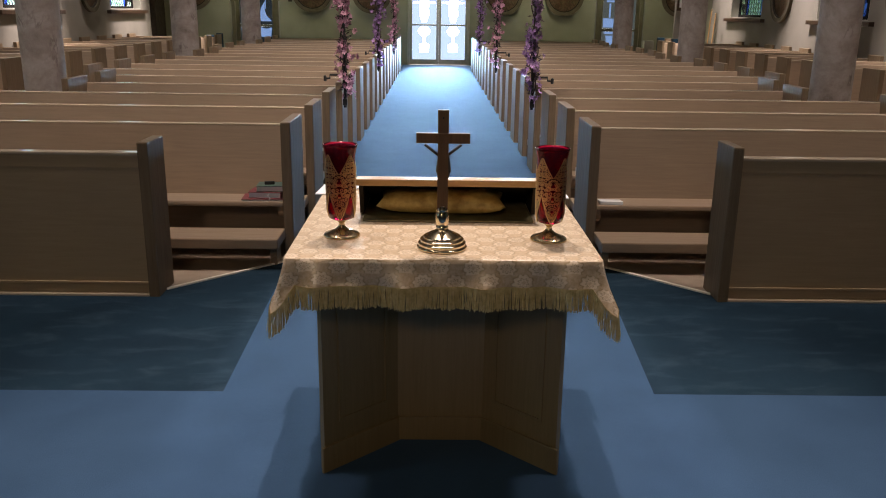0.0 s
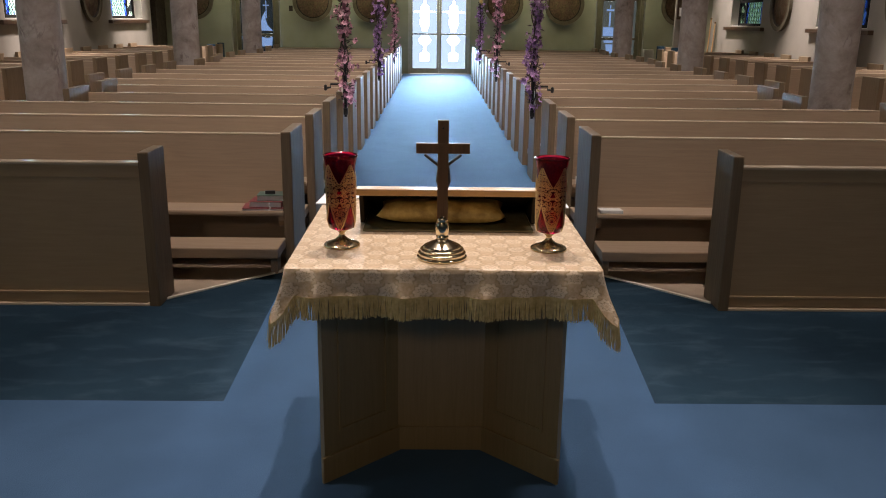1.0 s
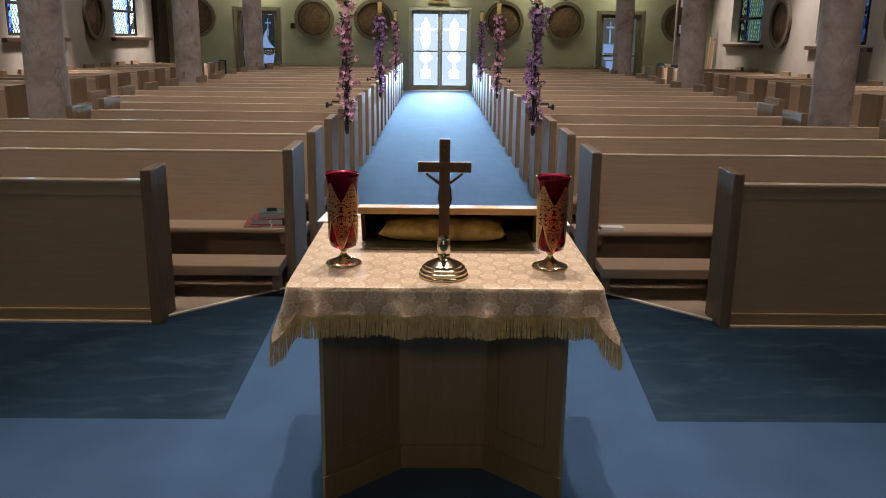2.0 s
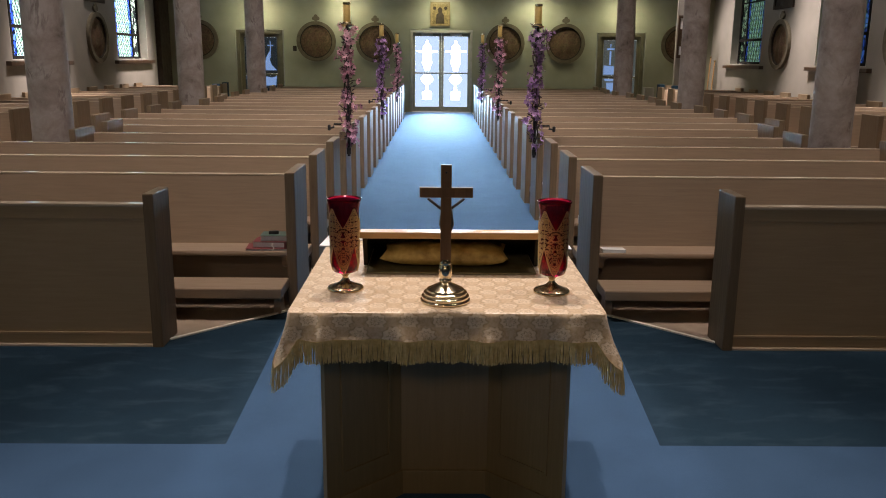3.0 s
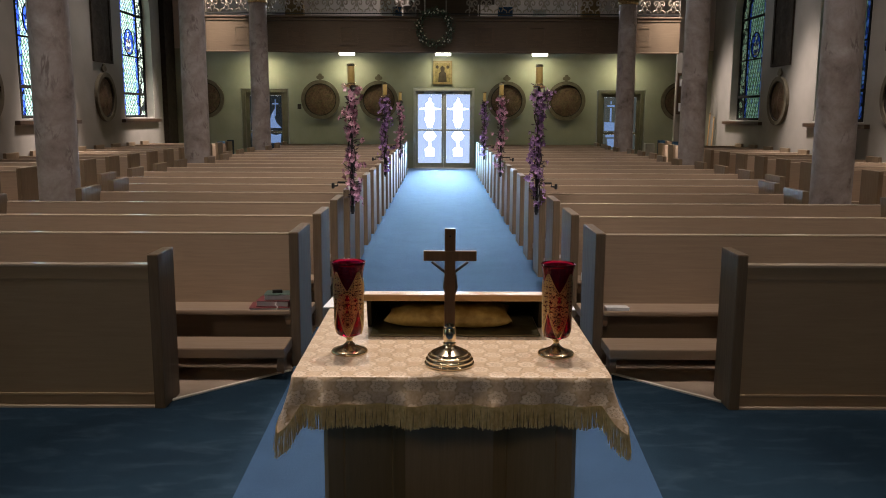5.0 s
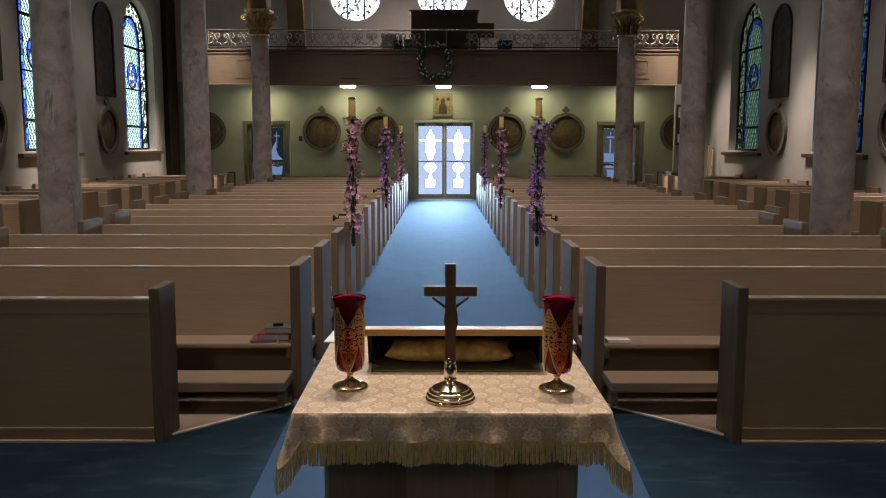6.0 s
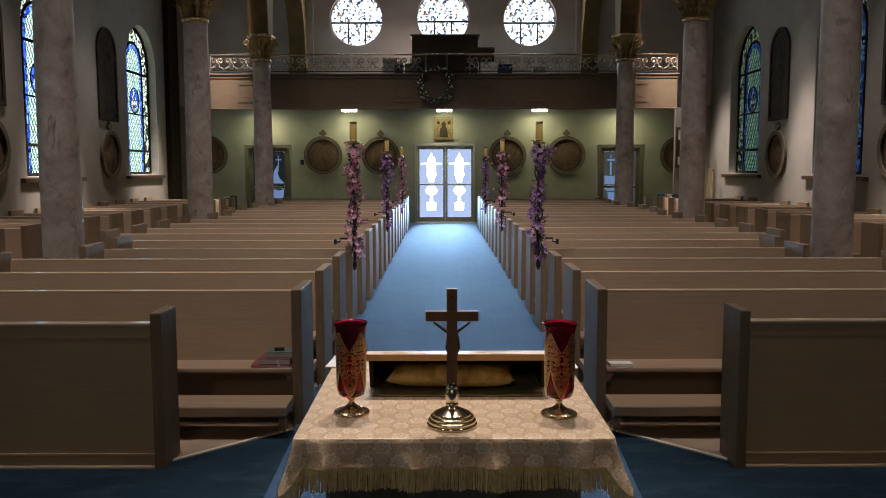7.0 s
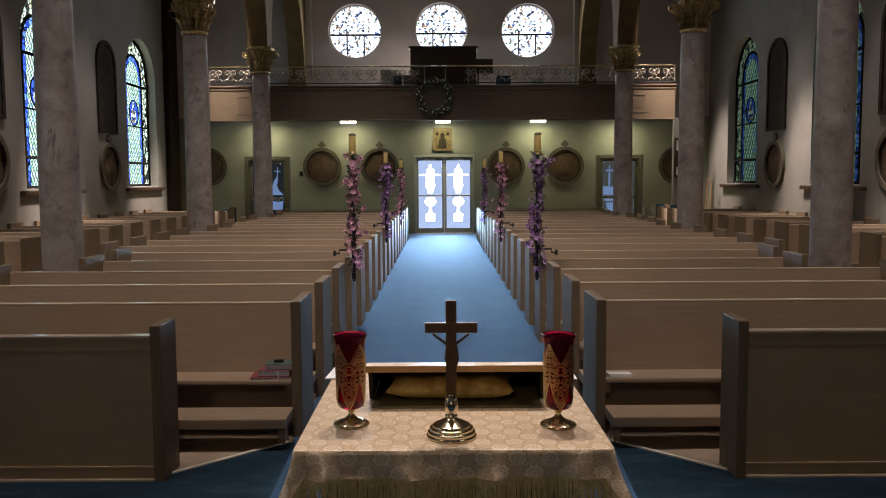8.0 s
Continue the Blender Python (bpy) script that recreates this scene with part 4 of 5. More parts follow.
def pillow():
    m, nt, b = mat("yellow_brocade", 0.55)
    v = coords(nt)
    c = ramp(nt, noise_tex(nt, v, 30, 4), [(0.34, (0.27, 0.18, 0.045)), (0.66, (0.50, 0.37, 0.12))])
    nt.links.new(c, b.inputs["Base Color"])
    bump(nt, b, noise_tex(nt, v, 30, 4), 0.5, 0.006)
    bm = bmesh.new()
    nu, nv = 28, 16
    top, low = [], []
    for i in range(nu + 1):
        a, c2 = [], []
        for j in range(nv + 1):
            u, w = 2 * i / nu - 1, 2 * j / nv - 1
            f = max(0.0, (1 - abs(u) ** 4.5) * (1 - abs(w) ** 3.2)) ** 0.5
            pinch = 1 - 0.07 * (1 - abs(u * w))
            x, y = 0.215 * u * pinch, 0.105 * w * pinch
            wob = 0.009 * noise.noise(Vector((x * 26, y * 30, 0)))
            a.append(bm.verts.new((x, y, 0.045 + (0.042 + wob) * f)))
            c2.append(bm.verts.new((x, y, 0.045 - 0.038 * f)) if 0 < i < nu and 0 < j < nv else a[-1])
        top.append(a)
        low.append(c2)
    for i in range(nu):
        for j in range(nv):
            bm.faces.new((top[i][j], top[i + 1][j], top[i + 1][j + 1], top[i][j + 1]))
            bm.faces.new((low[i][j], low[i][j + 1], low[i + 1][j + 1], low[i + 1][j]))
    p = part("pillow", bm, m, None, smooth=True)
    p.matrix_basis = pose(0.125, 3.035, TAB_Z + 0.004, 3, 0, -2)
    tagged(p, "small plump yellow brocade pillow inside the box", "pillow")


pillow()


def crucifix():
    c = empty("crucifix", 0.122, 2.59, TAB_Z)
    tagged(c, "standing wooden crucifix on a stepped brass base", "crucifix")
    part("base", lathe([(0.071, 0.0), (0.0735, 0.002), (0.0735, 0.007), (0.071, 0.009), (0.0685, 0.0095), (0.068, 0.012), (0.070, 0.0145), (0.070, 0.018), (0.067, 0.020), (0.063, 0.0205), (0.0625, 0.024), (0.0645, 0.0265), (0.063, 0.0295), (0.058, 0.031), (0.055, 0.0315), (0.0545, 0.034), (0.0555, 0.0365), (0.052, 0.039), (0.046, 0.0415), (0.038, 0.046), (0.029, 0.050), (0.021, 0.0535), (0.017, 0.057), (0.013, 0.06)], 64), PALE_BRASS, c, "polished pale brass base with turned rings", True)
    part("socket", lathe([(0.013, 0.058), (0.0185, 0.061), (0.0185, 0.065), (0.015, 0.068), (0.018, 0.074), (0.0195, 0.085), (0.0195, 0.098), (0.0175, 0.107), (0.0155, 0.109), (0.0175, 0.113), (0.0165, 0.119), (0.012, 0.125), (0.008, 0.128)], 24), PALE_BRASS, c, "brass socket", True)
    part("upright", box(-0.0155, 0.0155, -0.008, 0.008, 0.10, 0.402, 0.0015), CROSS_WOOD, c)
    part("crossbar", box(-0.076, 0.076, -0.0085, 0.0085, 0.308, 0.337, 0.0015), CROSS_WOOD, c)
    part("nail_head", lathe([(0.0028, 0), (0.0028, 0.002)], 10), BLACK, c).matrix_basis = pose(0, -0.008, 0.380, 90)
    bm = bmesh.new()
    for s in (-1, 1):
        add_tube(bm, [(s * 0.052, 0.014, 0.302), (s * 0.030, 0.016, 0.284), (s * 0.012, 0.018, 0.270)], 0.0042, 6)
    add_lathe(bm, [(0.006, 0.13), (0.010, 0.16), (0.014, 0.2), (0.022, 0.225), (0.019, 0.25), (0.015, 0.275), (0.006, 0.285)], 14, (0.002, 0.02, 0))
    part("relief", bm, BLACK, c, "dark metal relief on the far face", True)


crucifix()

RED_GLASS, rnt, rb = mat("red_glass", 0.06)
rb.inputs["Base Color"].default_value = (0.38, 0.005, 0.04, 1)
rb.inputs["Transmission Weight"].default_value = 0.96
rb.inputs["IOR"].default_value = 1.3


def filigree():
    """Pierced gilt metal: a net of small openings."""
    m, nt, b = mat("filigree", 0.28, 1.0)
    b.inputs["Base Color"].default_value = (0.66, 0.46, 0.23, 1)
    return m


FILIGREE = filigree()


def votive(x, y):
    c = empty("votive_lamp", x, y, TAB_Z)
    c.scale = (0.955, 0.955, 0.975)
    tagged(c, "red glass votive cup in a pierced brass holder on a foot", "votive lamp", "votive lamps")
    part("foot", lathe([(0.058, 0.0), (0.059, 0.004), (0.055, 0.009), (0.040, 0.014), (0.022, 0.022), (0.011, 0.032), (0.009, 0.042), (0.016, 0.050), (0.028, 0.056)], 40), BRASS, c, "turned brass foot", True)
    part("cup", lathe([(0.030, 0.056), (0.038, 0.060), (0.043, 0.085), (0.045, 0.18), (0.047, 0.255), (0.0525, 0.281), (0.0550, 0.289), (0.0530, 0.290), (0.0495, 0.280), (0.045, 0.255), (0.043, 0.18), (0.041, 0.09), (0.036, 0.066), (0.0, 0.064)], 40), RED_GLASS, c, "red glass cup", True)
    # holder: four pointed shields of scrolled wire round the cup
    R = 0.0475
    shield = part("holder", shield_mesh(R), FILIGREE, c, "pierced brass holder")
    for k in range(1, 4):
        o = shield.copy()
        scene.collection.objects.link(o)
        o.matrix_basis = pose(0, 0, 0, 0, 0, 90 * k)
    return c


def on_cup(R, a, z):
    """A point on the cup's side, which widens upwards."""
    R *= 0.80 + 0.15 * min(1.0, max(0.0, (z - 0.056) / 0.03)) + 0.075 * min(1.0, max(0.0, (z - 0.086) / 0.17))
    return (R * math.sin(a), -R * math.cos(a), z)


def shield_mesh(R):
    bm = bmesh.new()
    lo, hi = 0.058, 0.262

    def edge(z):
        t = (z - lo) / (hi - lo)
        return (0.78 * min(1.0, (t / 0.45)) ** 0.7) if t < 0.45 else 0.78
    # two wings that part in a V above the middle
    def inner(z):
        t = (z - lo) / (hi - lo)
        return 0.0 if t < 0.70 else 0.74 * ((t - 0.70) / 0.30) ** 0.9
    zs = [lo + (hi - lo) * k / 24 for k in range(25)]
    for s in (-1, 1):
        add_tube(bm, [on_cup(R, s * edge(z), z) for z in zs], 0.0016, 5)
        add_tube(bm, [on_cup(R, s * inner(z), z) for z in zs if inner(z) > 0.0], 0.0016, 5)
        rnd = random.Random(3)
        packed = []
        for tries in range(1500):
            z = rnd.uniform(lo + 0.006, hi - 0.004)
            a0, a1 = inner(z), edge(z)
            r = rnd.choice((0.0030, 0.0042, 0.0058, 0.0075))
            a = rnd.uniform(a0, a1)
            if a - r / R < a0 - 0.03 or a + r / R > a1 + 0.02 or any(math.hypot((a - q[0]) * R, z - q[1]) < 0.93 * (r + q[2]) for q in packed):
                continue
            packed.append((a, z, r))
            spin = rnd.uniform(0, 6.3)
            if r > 0.005:
                pts = [on_cup(R + 0.0006, s * (a + (1 - q / 17) * r / R * math.cos(q * 0.75 + spin)), z + (1 - q / 17) * r * math.sin(q * 0.75 + spin)) for q in range(14)]
                add_tube(bm, pts, 0.00135, 4)
                add_tube(bm, [on_cup(R + 0.0006, s * (a + r / R * math.cos(q * math.pi / 5)), z + r * math.sin(q * math.pi / 5)) for q in range(10)], 0.0011, 4, True)
            else:
                add_tube(bm, [on_cup(R + 0.0006, s * (a + r / R * math.cos(q * math.pi / 3)), z + r * math.sin(q * math.pi / 3)) for q in range(6)], 0.0013, 4, True)
    return bm


votive(-0.184, 2.715)
votive(0.449, 2.695)


# ---- gallery ----
GX0, GX1, GY = -5.18, 5.48, GALLERY_Y
LAMP_GLOW = daylight("lamp_diffuser", (1.0, 0.95, 0.82), 9.0)


def scroll():
    """One heart-shaped wrought scroll, 0.30 m wide and 0.30 m high."""
    bm = bmesh.new()
    for s in (-1, 1):
        pts = []
        for k in range(22):
            a = -1.2 + k * 0.36
            r = 0.088 * (1 - k / 27)
            pts.append((s * (0.075 - r * math.cos(a) * 0.8), 0, 0.205 + r * math.sin(a)))
        add_tube(bm, [(s * 0.14, 0, 0.0), (s * 0.125, 0, 0.05), (s * 0.05, 0, 0.08)], 0.014, 5)
        add_tube(bm, pts, 0.016, 5)
        add_tube(bm, [(s * 0.02, 0, 0.02), (s * 0.055, 0, 0.10), (s * 0.03, 0, 0.15), (0, 0, 0.12)], 0.013, 5)
    add_lathe(bm, [(0.004, 0.12), (0.026, 0.17), (0.020, 0.21), (0.003, 0.26)], 8)
    return bm


def gallery():
    g = empty("gallery", CX, GY, 0)
    structure(g, "dark wooden organ gallery with panelled front and iron railing")
    x0, x1 = GX0 - CX, GX1 - CX
    part("slab", box(x0, x1, 0.12, YB - GY - 0.002, 3.262, 3.34), WALL_GREEN, g)
    front = part("front", box(x0, x1, 0.0, 0.10, 2.895, 3.585), GALLERY_WOOD, g, "brown wooden parapet")
    part("end_cheek", box(x0, x0 + 0.06, 0.101, YB - GY - 0.002, 3.265, 3.584), GALLERY_WOOD, g)
    part("end_cheek", box(x1 - 0.06, x1, 0.101, YB - GY - 0.002, 3.265, 3.584), GALLERY_WOOD, g)
    part("frieze", box(x0 - 0.01, x1 + 0.01, -0.02, 0.12, 3.587, 3.655, 0.008), GALLERY_WOOD, g)
    part("cap", box(x0 - 0.03, x1 + 0.03, -0.05, 0.15, 3.657, 3.695, 0.01), GALLERY_WOOD, g)
    part("lower_moulding", box(x0 - 0.01, x1 + 0.01, -0.025, -0.001, 2.895, 2.925, 0.008), GALLERY_WOOD, g)
    for x in (-4.48, -3.31, -2.12, -0.95, 0.95, 2.12, 3.31, 4.48):
        frame_o = [(x - 0.22, 3.05), (x + 0.22, 3.05), (x + 0.22, 3.50), (x - 0.22, 3.50)]
        frame_i = [(x - 0.165, 3.11), (x + 0.165, 3.11), (x + 0.165, 3.44), (x - 0.165, 3.44)]
        pan = part("front_panel", wall_with_holes(frame_o, [frame_i], -0.016, -0.001), GALLERY_WOOD, g)
        part("carving", prism([(x - 0.12, 3.16), (x + 0.12, 3.16), (x + 0.07, 3.26), (x + 0.10, 3.38), (x, 3.32), (x - 0.10, 3.38), (x - 0.07, 3.26)], -0.010, -0.001), GALLERY_WOOD, pan)
    part("hand_rail", box(x0, x1, -0.005, 0.045, 4.105, 4.135, 0.006), BRASS, g, "brass hand rail")
    part("foot_rail", box(x0, x1, 0.005, 0.035, 3.735, 3.757), IRON, g)
    base = None
    n = 33
    for k in range(n):
        x = x0 + 0.16 + k * (x1 - x0 - 0.32) / (n - 1)
        if -0.40 < x < 0.60:
            continue
        if base is None:
            base = part("scroll", scroll(), RAIL_IRON, g, "scrolled iron railing panel", True)
            o = base
        else:
            o = base.copy()
            scene.collection.objects.link(o)
        o.matrix_basis = pose(x, 0.02, 3.775)
    for x in (x0 + 0.012, -2.97, -0.40, 0.08, 0.60, 3.02, x1 - 0.012):
        part("post", tube([(x, 0.02, 3.69), (x, 0.02, 4.11)], 0.013, 8), RAIL_IRON, g)
    for x in (-2.97, 3.02):
        part("tall_post", tube([(x, 0.06, 3.69), (x, 0.06, 9.4)], 0.022, 8), WHITE, g, "thin white pipe")
    return g


RAIL_IRON = surface("rail_metal", (0.24, 0.20, 0.16), (0.50, 0.43, 0.35), 25, 0.36, 0.6)
gallery()

for x in (-4.84, -2.45, 0.17, 2.8, 5.16):
    l = empty("ceiling_light", x, 23.45, 3.2)
    tagged(l, "small box light with glowing diffuser under the gallery", "ceiling light", "gallery lights")
    part("housing", box(-0.22, 0.22, -0.08, 0.08, -0.03, 0.062, 0.004), WHITE, l)
    part("diffuser", box(-0.205, 0.205, -0.07, 0.07, -0.10, -0.031, 0.012), LAMP_GLOW, l, "glowing plastic diffuser")

# the console and what lies on the gallery
def console():
    c = empty("organ_console", 0.18, 21.2, 3.34)
    tagged(c, "dark brown wooden organ console behind the gallery rail", "organ")
    part("case", box(-0.82, 0.82, 0, 0.7, 0, 1.445, 0.012), CONSOLE_WOOD, c)
    part("top_board", box(-0.86, 0.86, -0.03, 0.73, 1.446, 1.495, 0.01), CONSOLE_WOOD, c)
    part("music_desk", box(0.60, 1.20, -0.30, -0.26, 0.82, 1.17, 0.01, pose(0, 0, 0, 8)), CONSOLE_WOOD, c)
    part("stand", tube([(0.85, -0.28, 0.0), (0.85, -0.28, 0.95)], 0.02, 8), CONSOLE_WOOD, c)


console()
for x, w, h, label, mm in ((-1.12, 0.36, 0.55, "white papers on a stand behind the railing", WHITE), (-0.62, 0.30, 0.42, "pale box behind the gallery railing", WALL_WHITE), (-0.92, 0.22, 0.40, "blue folder behind the gallery railing", RUG), (1.6, 0.34, 0.40, "blue folder behind the gallery railing", RUG), (2.4, 0.3, 0.35, "grey box behind the gallery railing", GREY_METAL)):
    b = part("music_stand" if "stand" in label else "box", box(-w / 2, w / 2, 0, 0.16, 0, h + 0.25, 0.01), mm)
    b.matrix_basis = pose(x, 20.2, 3.34)
    tagged(b, label, "box")


def wreath():
    w = empty("wreath", -0.035, GY - 0.08, 3.44)
    tagged(w, "round green wreath with pale flowers on the gallery front", "wreath")
    rnd = random.Random(11)
    leaves, blooms = bmesh.new(), bmesh.new()
    for k in range(900):
        a, b2, rr = rnd.uniform(0, 6.283), rnd.uniform(0, 6.283), rnd.uniform(0.02, 0.095)
        R = 0.36 + rr * math.cos(b2)
        p = Vector((R * math.cos(a), 0.03 - 0.06 * abs(math.sin(b2)), R * math.sin(a)))
        d = Vector((rnd.uniform(-1, 1), rnd.uniform(-1, 0.2), rnd.uniform(-1, 1))).normalized() * rnd.uniform(0.04, 0.075)
        s = d.orthogonal().normalized() * 0.011
        vs = [leaves.verts.new(q) for q in (p, p + d * 0.5 + s, p + d, p + d * 0.5 - s)]
        leaves.faces.new(vs)
    for k in range(70):
        a = rnd.uniform(0, 6.283)
        R = 0.36 + rnd.uniform(-0.08, 0.08)
        add_blossom(blooms, Vector((R * math.cos(a), -0.06 + rnd.uniform(-0.02, 0.02), R * math.sin(a))), Vector((rnd.uniform(-0.4, 0.4), -1, rnd.uniform(-0.4, 0.4))), rnd.uniform(0.010, 0.024), rnd)
    part("twig_ring", tube([(0.36 * math.cos(k * 0.2618), 0.035, 0.36 * math.sin(k * 0.2618)) for k in range(24)], 0.03, 8, True), DARK_WOOD, w)
    tagged(part("leaves", leaves, LEAF, w), kind="stuff")
    tagged(part("flowers", blooms, CREAM, w, "small cream silk flowers"), kind="stuff")


def add_blossom(bm, at, facing, size, rnd, petals=5):
    f = facing.normalized()
    u = f.orthogonal().normalized()
    v = f.cross(u)
    turn = rnd.uniform(0, 6.283)
    c = bm.verts.new(at)
    for k in range(petals):
        a = turn + 2 * math.pi * k / petals
        d = math.cos(a) * u + math.sin(a) * v
        e = -math.sin(a) * u + math.cos(a) * v
        lift = f * size * rnd.uniform(0.15, 0.6)
        vs = [bm.verts.new(at + d * size * 0.55 + e * size * 0.36 + lift * 0.5), bm.verts.new(at + d * size + lift), bm.verts.new(at + d * size * 0.55 - e * size * 0.36 + lift * 0.5)]
        bm.faces.new((c, vs[2], vs[1], vs[0]))


def petal_mat(name, a, b):
    m, nt, bs = mat(name, 0.65)
    g = nt.nodes.new("ShaderNodeNewGeometry")
    c = ramp(nt, g.outputs["Random Per Island"], [(0.0, a), (0.7, b), (1.0, tuple(min(1, 1.5 * q) for q in b))])
    nt.links.new(c, bs.inputs["Base Color"])
    bs.inputs["Subsurface Weight"].default_value = 0.0
    return m


LEAF = petal_mat("wreath_leaf", (0.02, 0.045, 0.025), (0.09, 0.13, 0.075))
CREAM = petal_mat("cream_petal", (0.48, 0.45, 0.30), (0.75, 0.72, 0.56))
PINK = petal_mat("pink_petal", (0.26, 0.075, 0.14), (0.52, 0.28, 0.37))
PURPLE = petal_mat("purple_petal", (0.10, 0.04, 0.14), (0.36, 0.20, 0.42))
STEM = surface("stem_brown", (0.018, 0.010, 0.014), (0.05, 0.028, 0.03), 30, 0.7)
WAX = surface("amber_wax", (0.44, 0.31, 0.09), (0.62, 0.46, 0.17), 14, 0.35)
wreath()


# ---- candle torches on the pew ends ----
def torch(x, y, side, petals, kind, seed):
    t = empty("candle_torch", x, y, 0)
    tagged(t, "tall candle torch wound with %s blossoms fixed to a pew end" % kind, "candle torch", "aisle torches")
    rnd = random.Random(seed)
    part("pole", tube([(0, 0, 0.60), (0, 0, 1.77)], 0.014, 8), IRON, t, "dark metal pole")
    part("drip_pan", lathe([(0.012, 1.755), (0.055, 1.772), (0.062, 1.782), (0.058, 1.784), (0.0, 1.776)], 20), BRASS, t)
    candle = part("candle", lathe([(0.030, 1.778), (0.032, 1.782), (0.032, 1.965), (0.029, 1.972), (0.024, 1.970), (0.020, 1.955), (0.0, 1.95)], 20), WAX, t, "amber candle in a clear sleeve", True)
    part("collar", lathe([(0.034, 1.782), (0.036, 1.786), (0.036, 1.80), (0.034, 1.804)], 20), BRASS, candle)
    part("rim", lathe([(0.0325, 1.952), (0.0345, 1.955), (0.0345, 1.971), (0.0325, 1.974)], 20), PALE_BRASS, candle, "pale brass rim")
    part("bracket", tube([(0.0, 0.0, 0.80), (0.0, 0.03, 0.875), (0.0, 0.10, 0.885), (side * 0.15, 0.12, 0.885), (side * 0.15, 0.12, 0.855), (side * 0.19, 0.12, 0.850)], 0.010, 6), IRON, t)
    part("knob", lathe([(0.004, 0), (0.015, 0.006), (0.015, 0.05), (0.004, 0.056)], 10), IRON, t).matrix_basis = pose(side * 0.195, 0.12, 0.825)
    part("clamp", box(-0.02, 0.02, -0.02, 0.02, 0.62, 0.68, 0.004), IRON, t)
    flowers, dark = bmesh.new(), bmesh.new()
    for k in range(3):
        pts = [(0.026 * math.cos(z * 9 + k * 2.1) + 0.012 * math.sin(z * 23 + k), 0.026 * math.sin(z * 9 + k * 2.1), z) for z in [0.74 + 0.98 * j / 40 for j in range(41)]]
        part("twig", tube(pts, 0.006, 5), STEM, t, "dark twisted twig", True)
    for k in range(185):
        z = 0.67 + 1.09 * rnd.random() ** 0.95
        a = rnd.uniform(0, 6.283) 
        bulge = 0.75 + 0.45 * math.sin(z * 12 + seed) * math.sin(z * 5 + seed)
        r = rnd.uniform(0.025, 0.085) * bulge
        p = Vector((r * math.cos(a) + 0.022 * math.sin(z * 7 + seed), r * math.sin(a) * 0.7, z))
        add_blossom(flowers, p, Vector((math.cos(a), math.sin(a) - 0.5, rnd.uniform(-0.6, 0.8))), rnd.uniform(0.018, 0.036), rnd)
    for k in range(11):
        z, a = rnd.uniform(0.85, 1.76), rnd.uniform(0, 6.283)
        d = Vector((math.cos(a), 0.5 * math.sin(a), rnd.uniform(-0.1, 0.7))).normalized()
        tip = Vector((0, 0, z)) + d * rnd.uniform(0.10, 0.145)
        part("sprig", tube([(0, 0, z), (Vector((0, 0, z)) + d * 0.06 + Vector((0, 0, 0.008)))[:], tip[:]], 0.0035, 5), STEM, t)
        for j in range(4):
            q = tip - d * rnd.uniform(0, 0.05) + Vector((rnd.uniform(-1, 1), rnd.uniform(-1, 1), rnd.uniform(-1, 1))) * 0.014
            add_blossom(flowers, q, Vector((d.x, d.y - 0.7, rnd.uniform(-0.3, 0.6))), rnd.uniform(0.016, 0.03), rnd)
    for k in range(150):
        z = rnd.uniform(0.72, 1.77)
        a = rnd.uniform(0, 6.283)
        d = Vector((math.cos(a), math.sin(a), rnd.uniform(-0.5, 0.8))) * rnd.uniform(0.04, 0.095)
        s = d.orthogonal().normalized() * 0.009
        p = Vector((0, 0, z))
        vs = [dark.verts.new(q) for q in (p + d * 0.3, p + d * 0.7 + s, p + d, p + d * 0.7 - s)]
        dark.faces.new(vs)
    part("blossoms", flowers, petals, t, "silk %s blossoms" % kind)
    part("leaves", dark, STEM, t, "dark leaves")


for n, (y, l, r) in enumerate(((7.98, "pink", "purple"), (12.70, "purple", "pink"), (17.43, "pink", "purple"))):
    torch(AISLE_L + 0.024, y, -1, PINK if l == "pink" else PURPLE, l, 21 + n)
    torch(AISLE_R - 0.024, y, 1, PINK if r == "pink" else PURPLE, r, 41 + n)


# ---- pictures on the walls ----
FRAME_GREY = surface("frame_stone", (0.085, 0.074, 0.053), (0.135, 0.12, 0.087), 9, 0.85, 0, 60, 0.4, 0.003, spec=0.1)
FRAME_DARK = surface("frame_dark", (0.022, 0.018, 0.014), (0.045, 0.036, 0.028), 9, 0.85, spec=0.1)


def painting_mat(name, stops, scale=5):
    m, nt, b = mat(name, 0.85, 0.0, 0.12)
    v = coords(nt)
    c = ramp(nt, noise_tex(nt, v, scale, 5, 0.6, 0.8), stops)
    c = mix(nt, 0.35, c, ramp(nt, noise_tex(nt, v, scale * 5, 4), [(0.3, stops[0][1]), (0.7, stops[-1][1])]))
    nt.links.new(c, b.inputs["Base Color"])
    bump(nt, b, noise_tex(nt, v, scale * 3, 4), 0.5, 0.01)
    return m


STATION = painting_mat("station_relief", [(0.3, (0.035, 0.025, 0.017)), (0.46, (0.10, 0.06, 0.04)), (0.58, (0.08, 0.065, 0.035)), (0.72, (0.19, 0.125, 0.08))])
ICON_FRAME = surface("icon_frame", (0.11, 0.08, 0.03), (0.20, 0.15, 0.065), 12, 0.5)
ICON = painting_mat("icon_gold", [(0.3, (0.05, 0.04, 0.022)), (0.5, (0.15, 0.12, 0.055)), (0.7, (0.25, 0.20, 0.10))], 9)


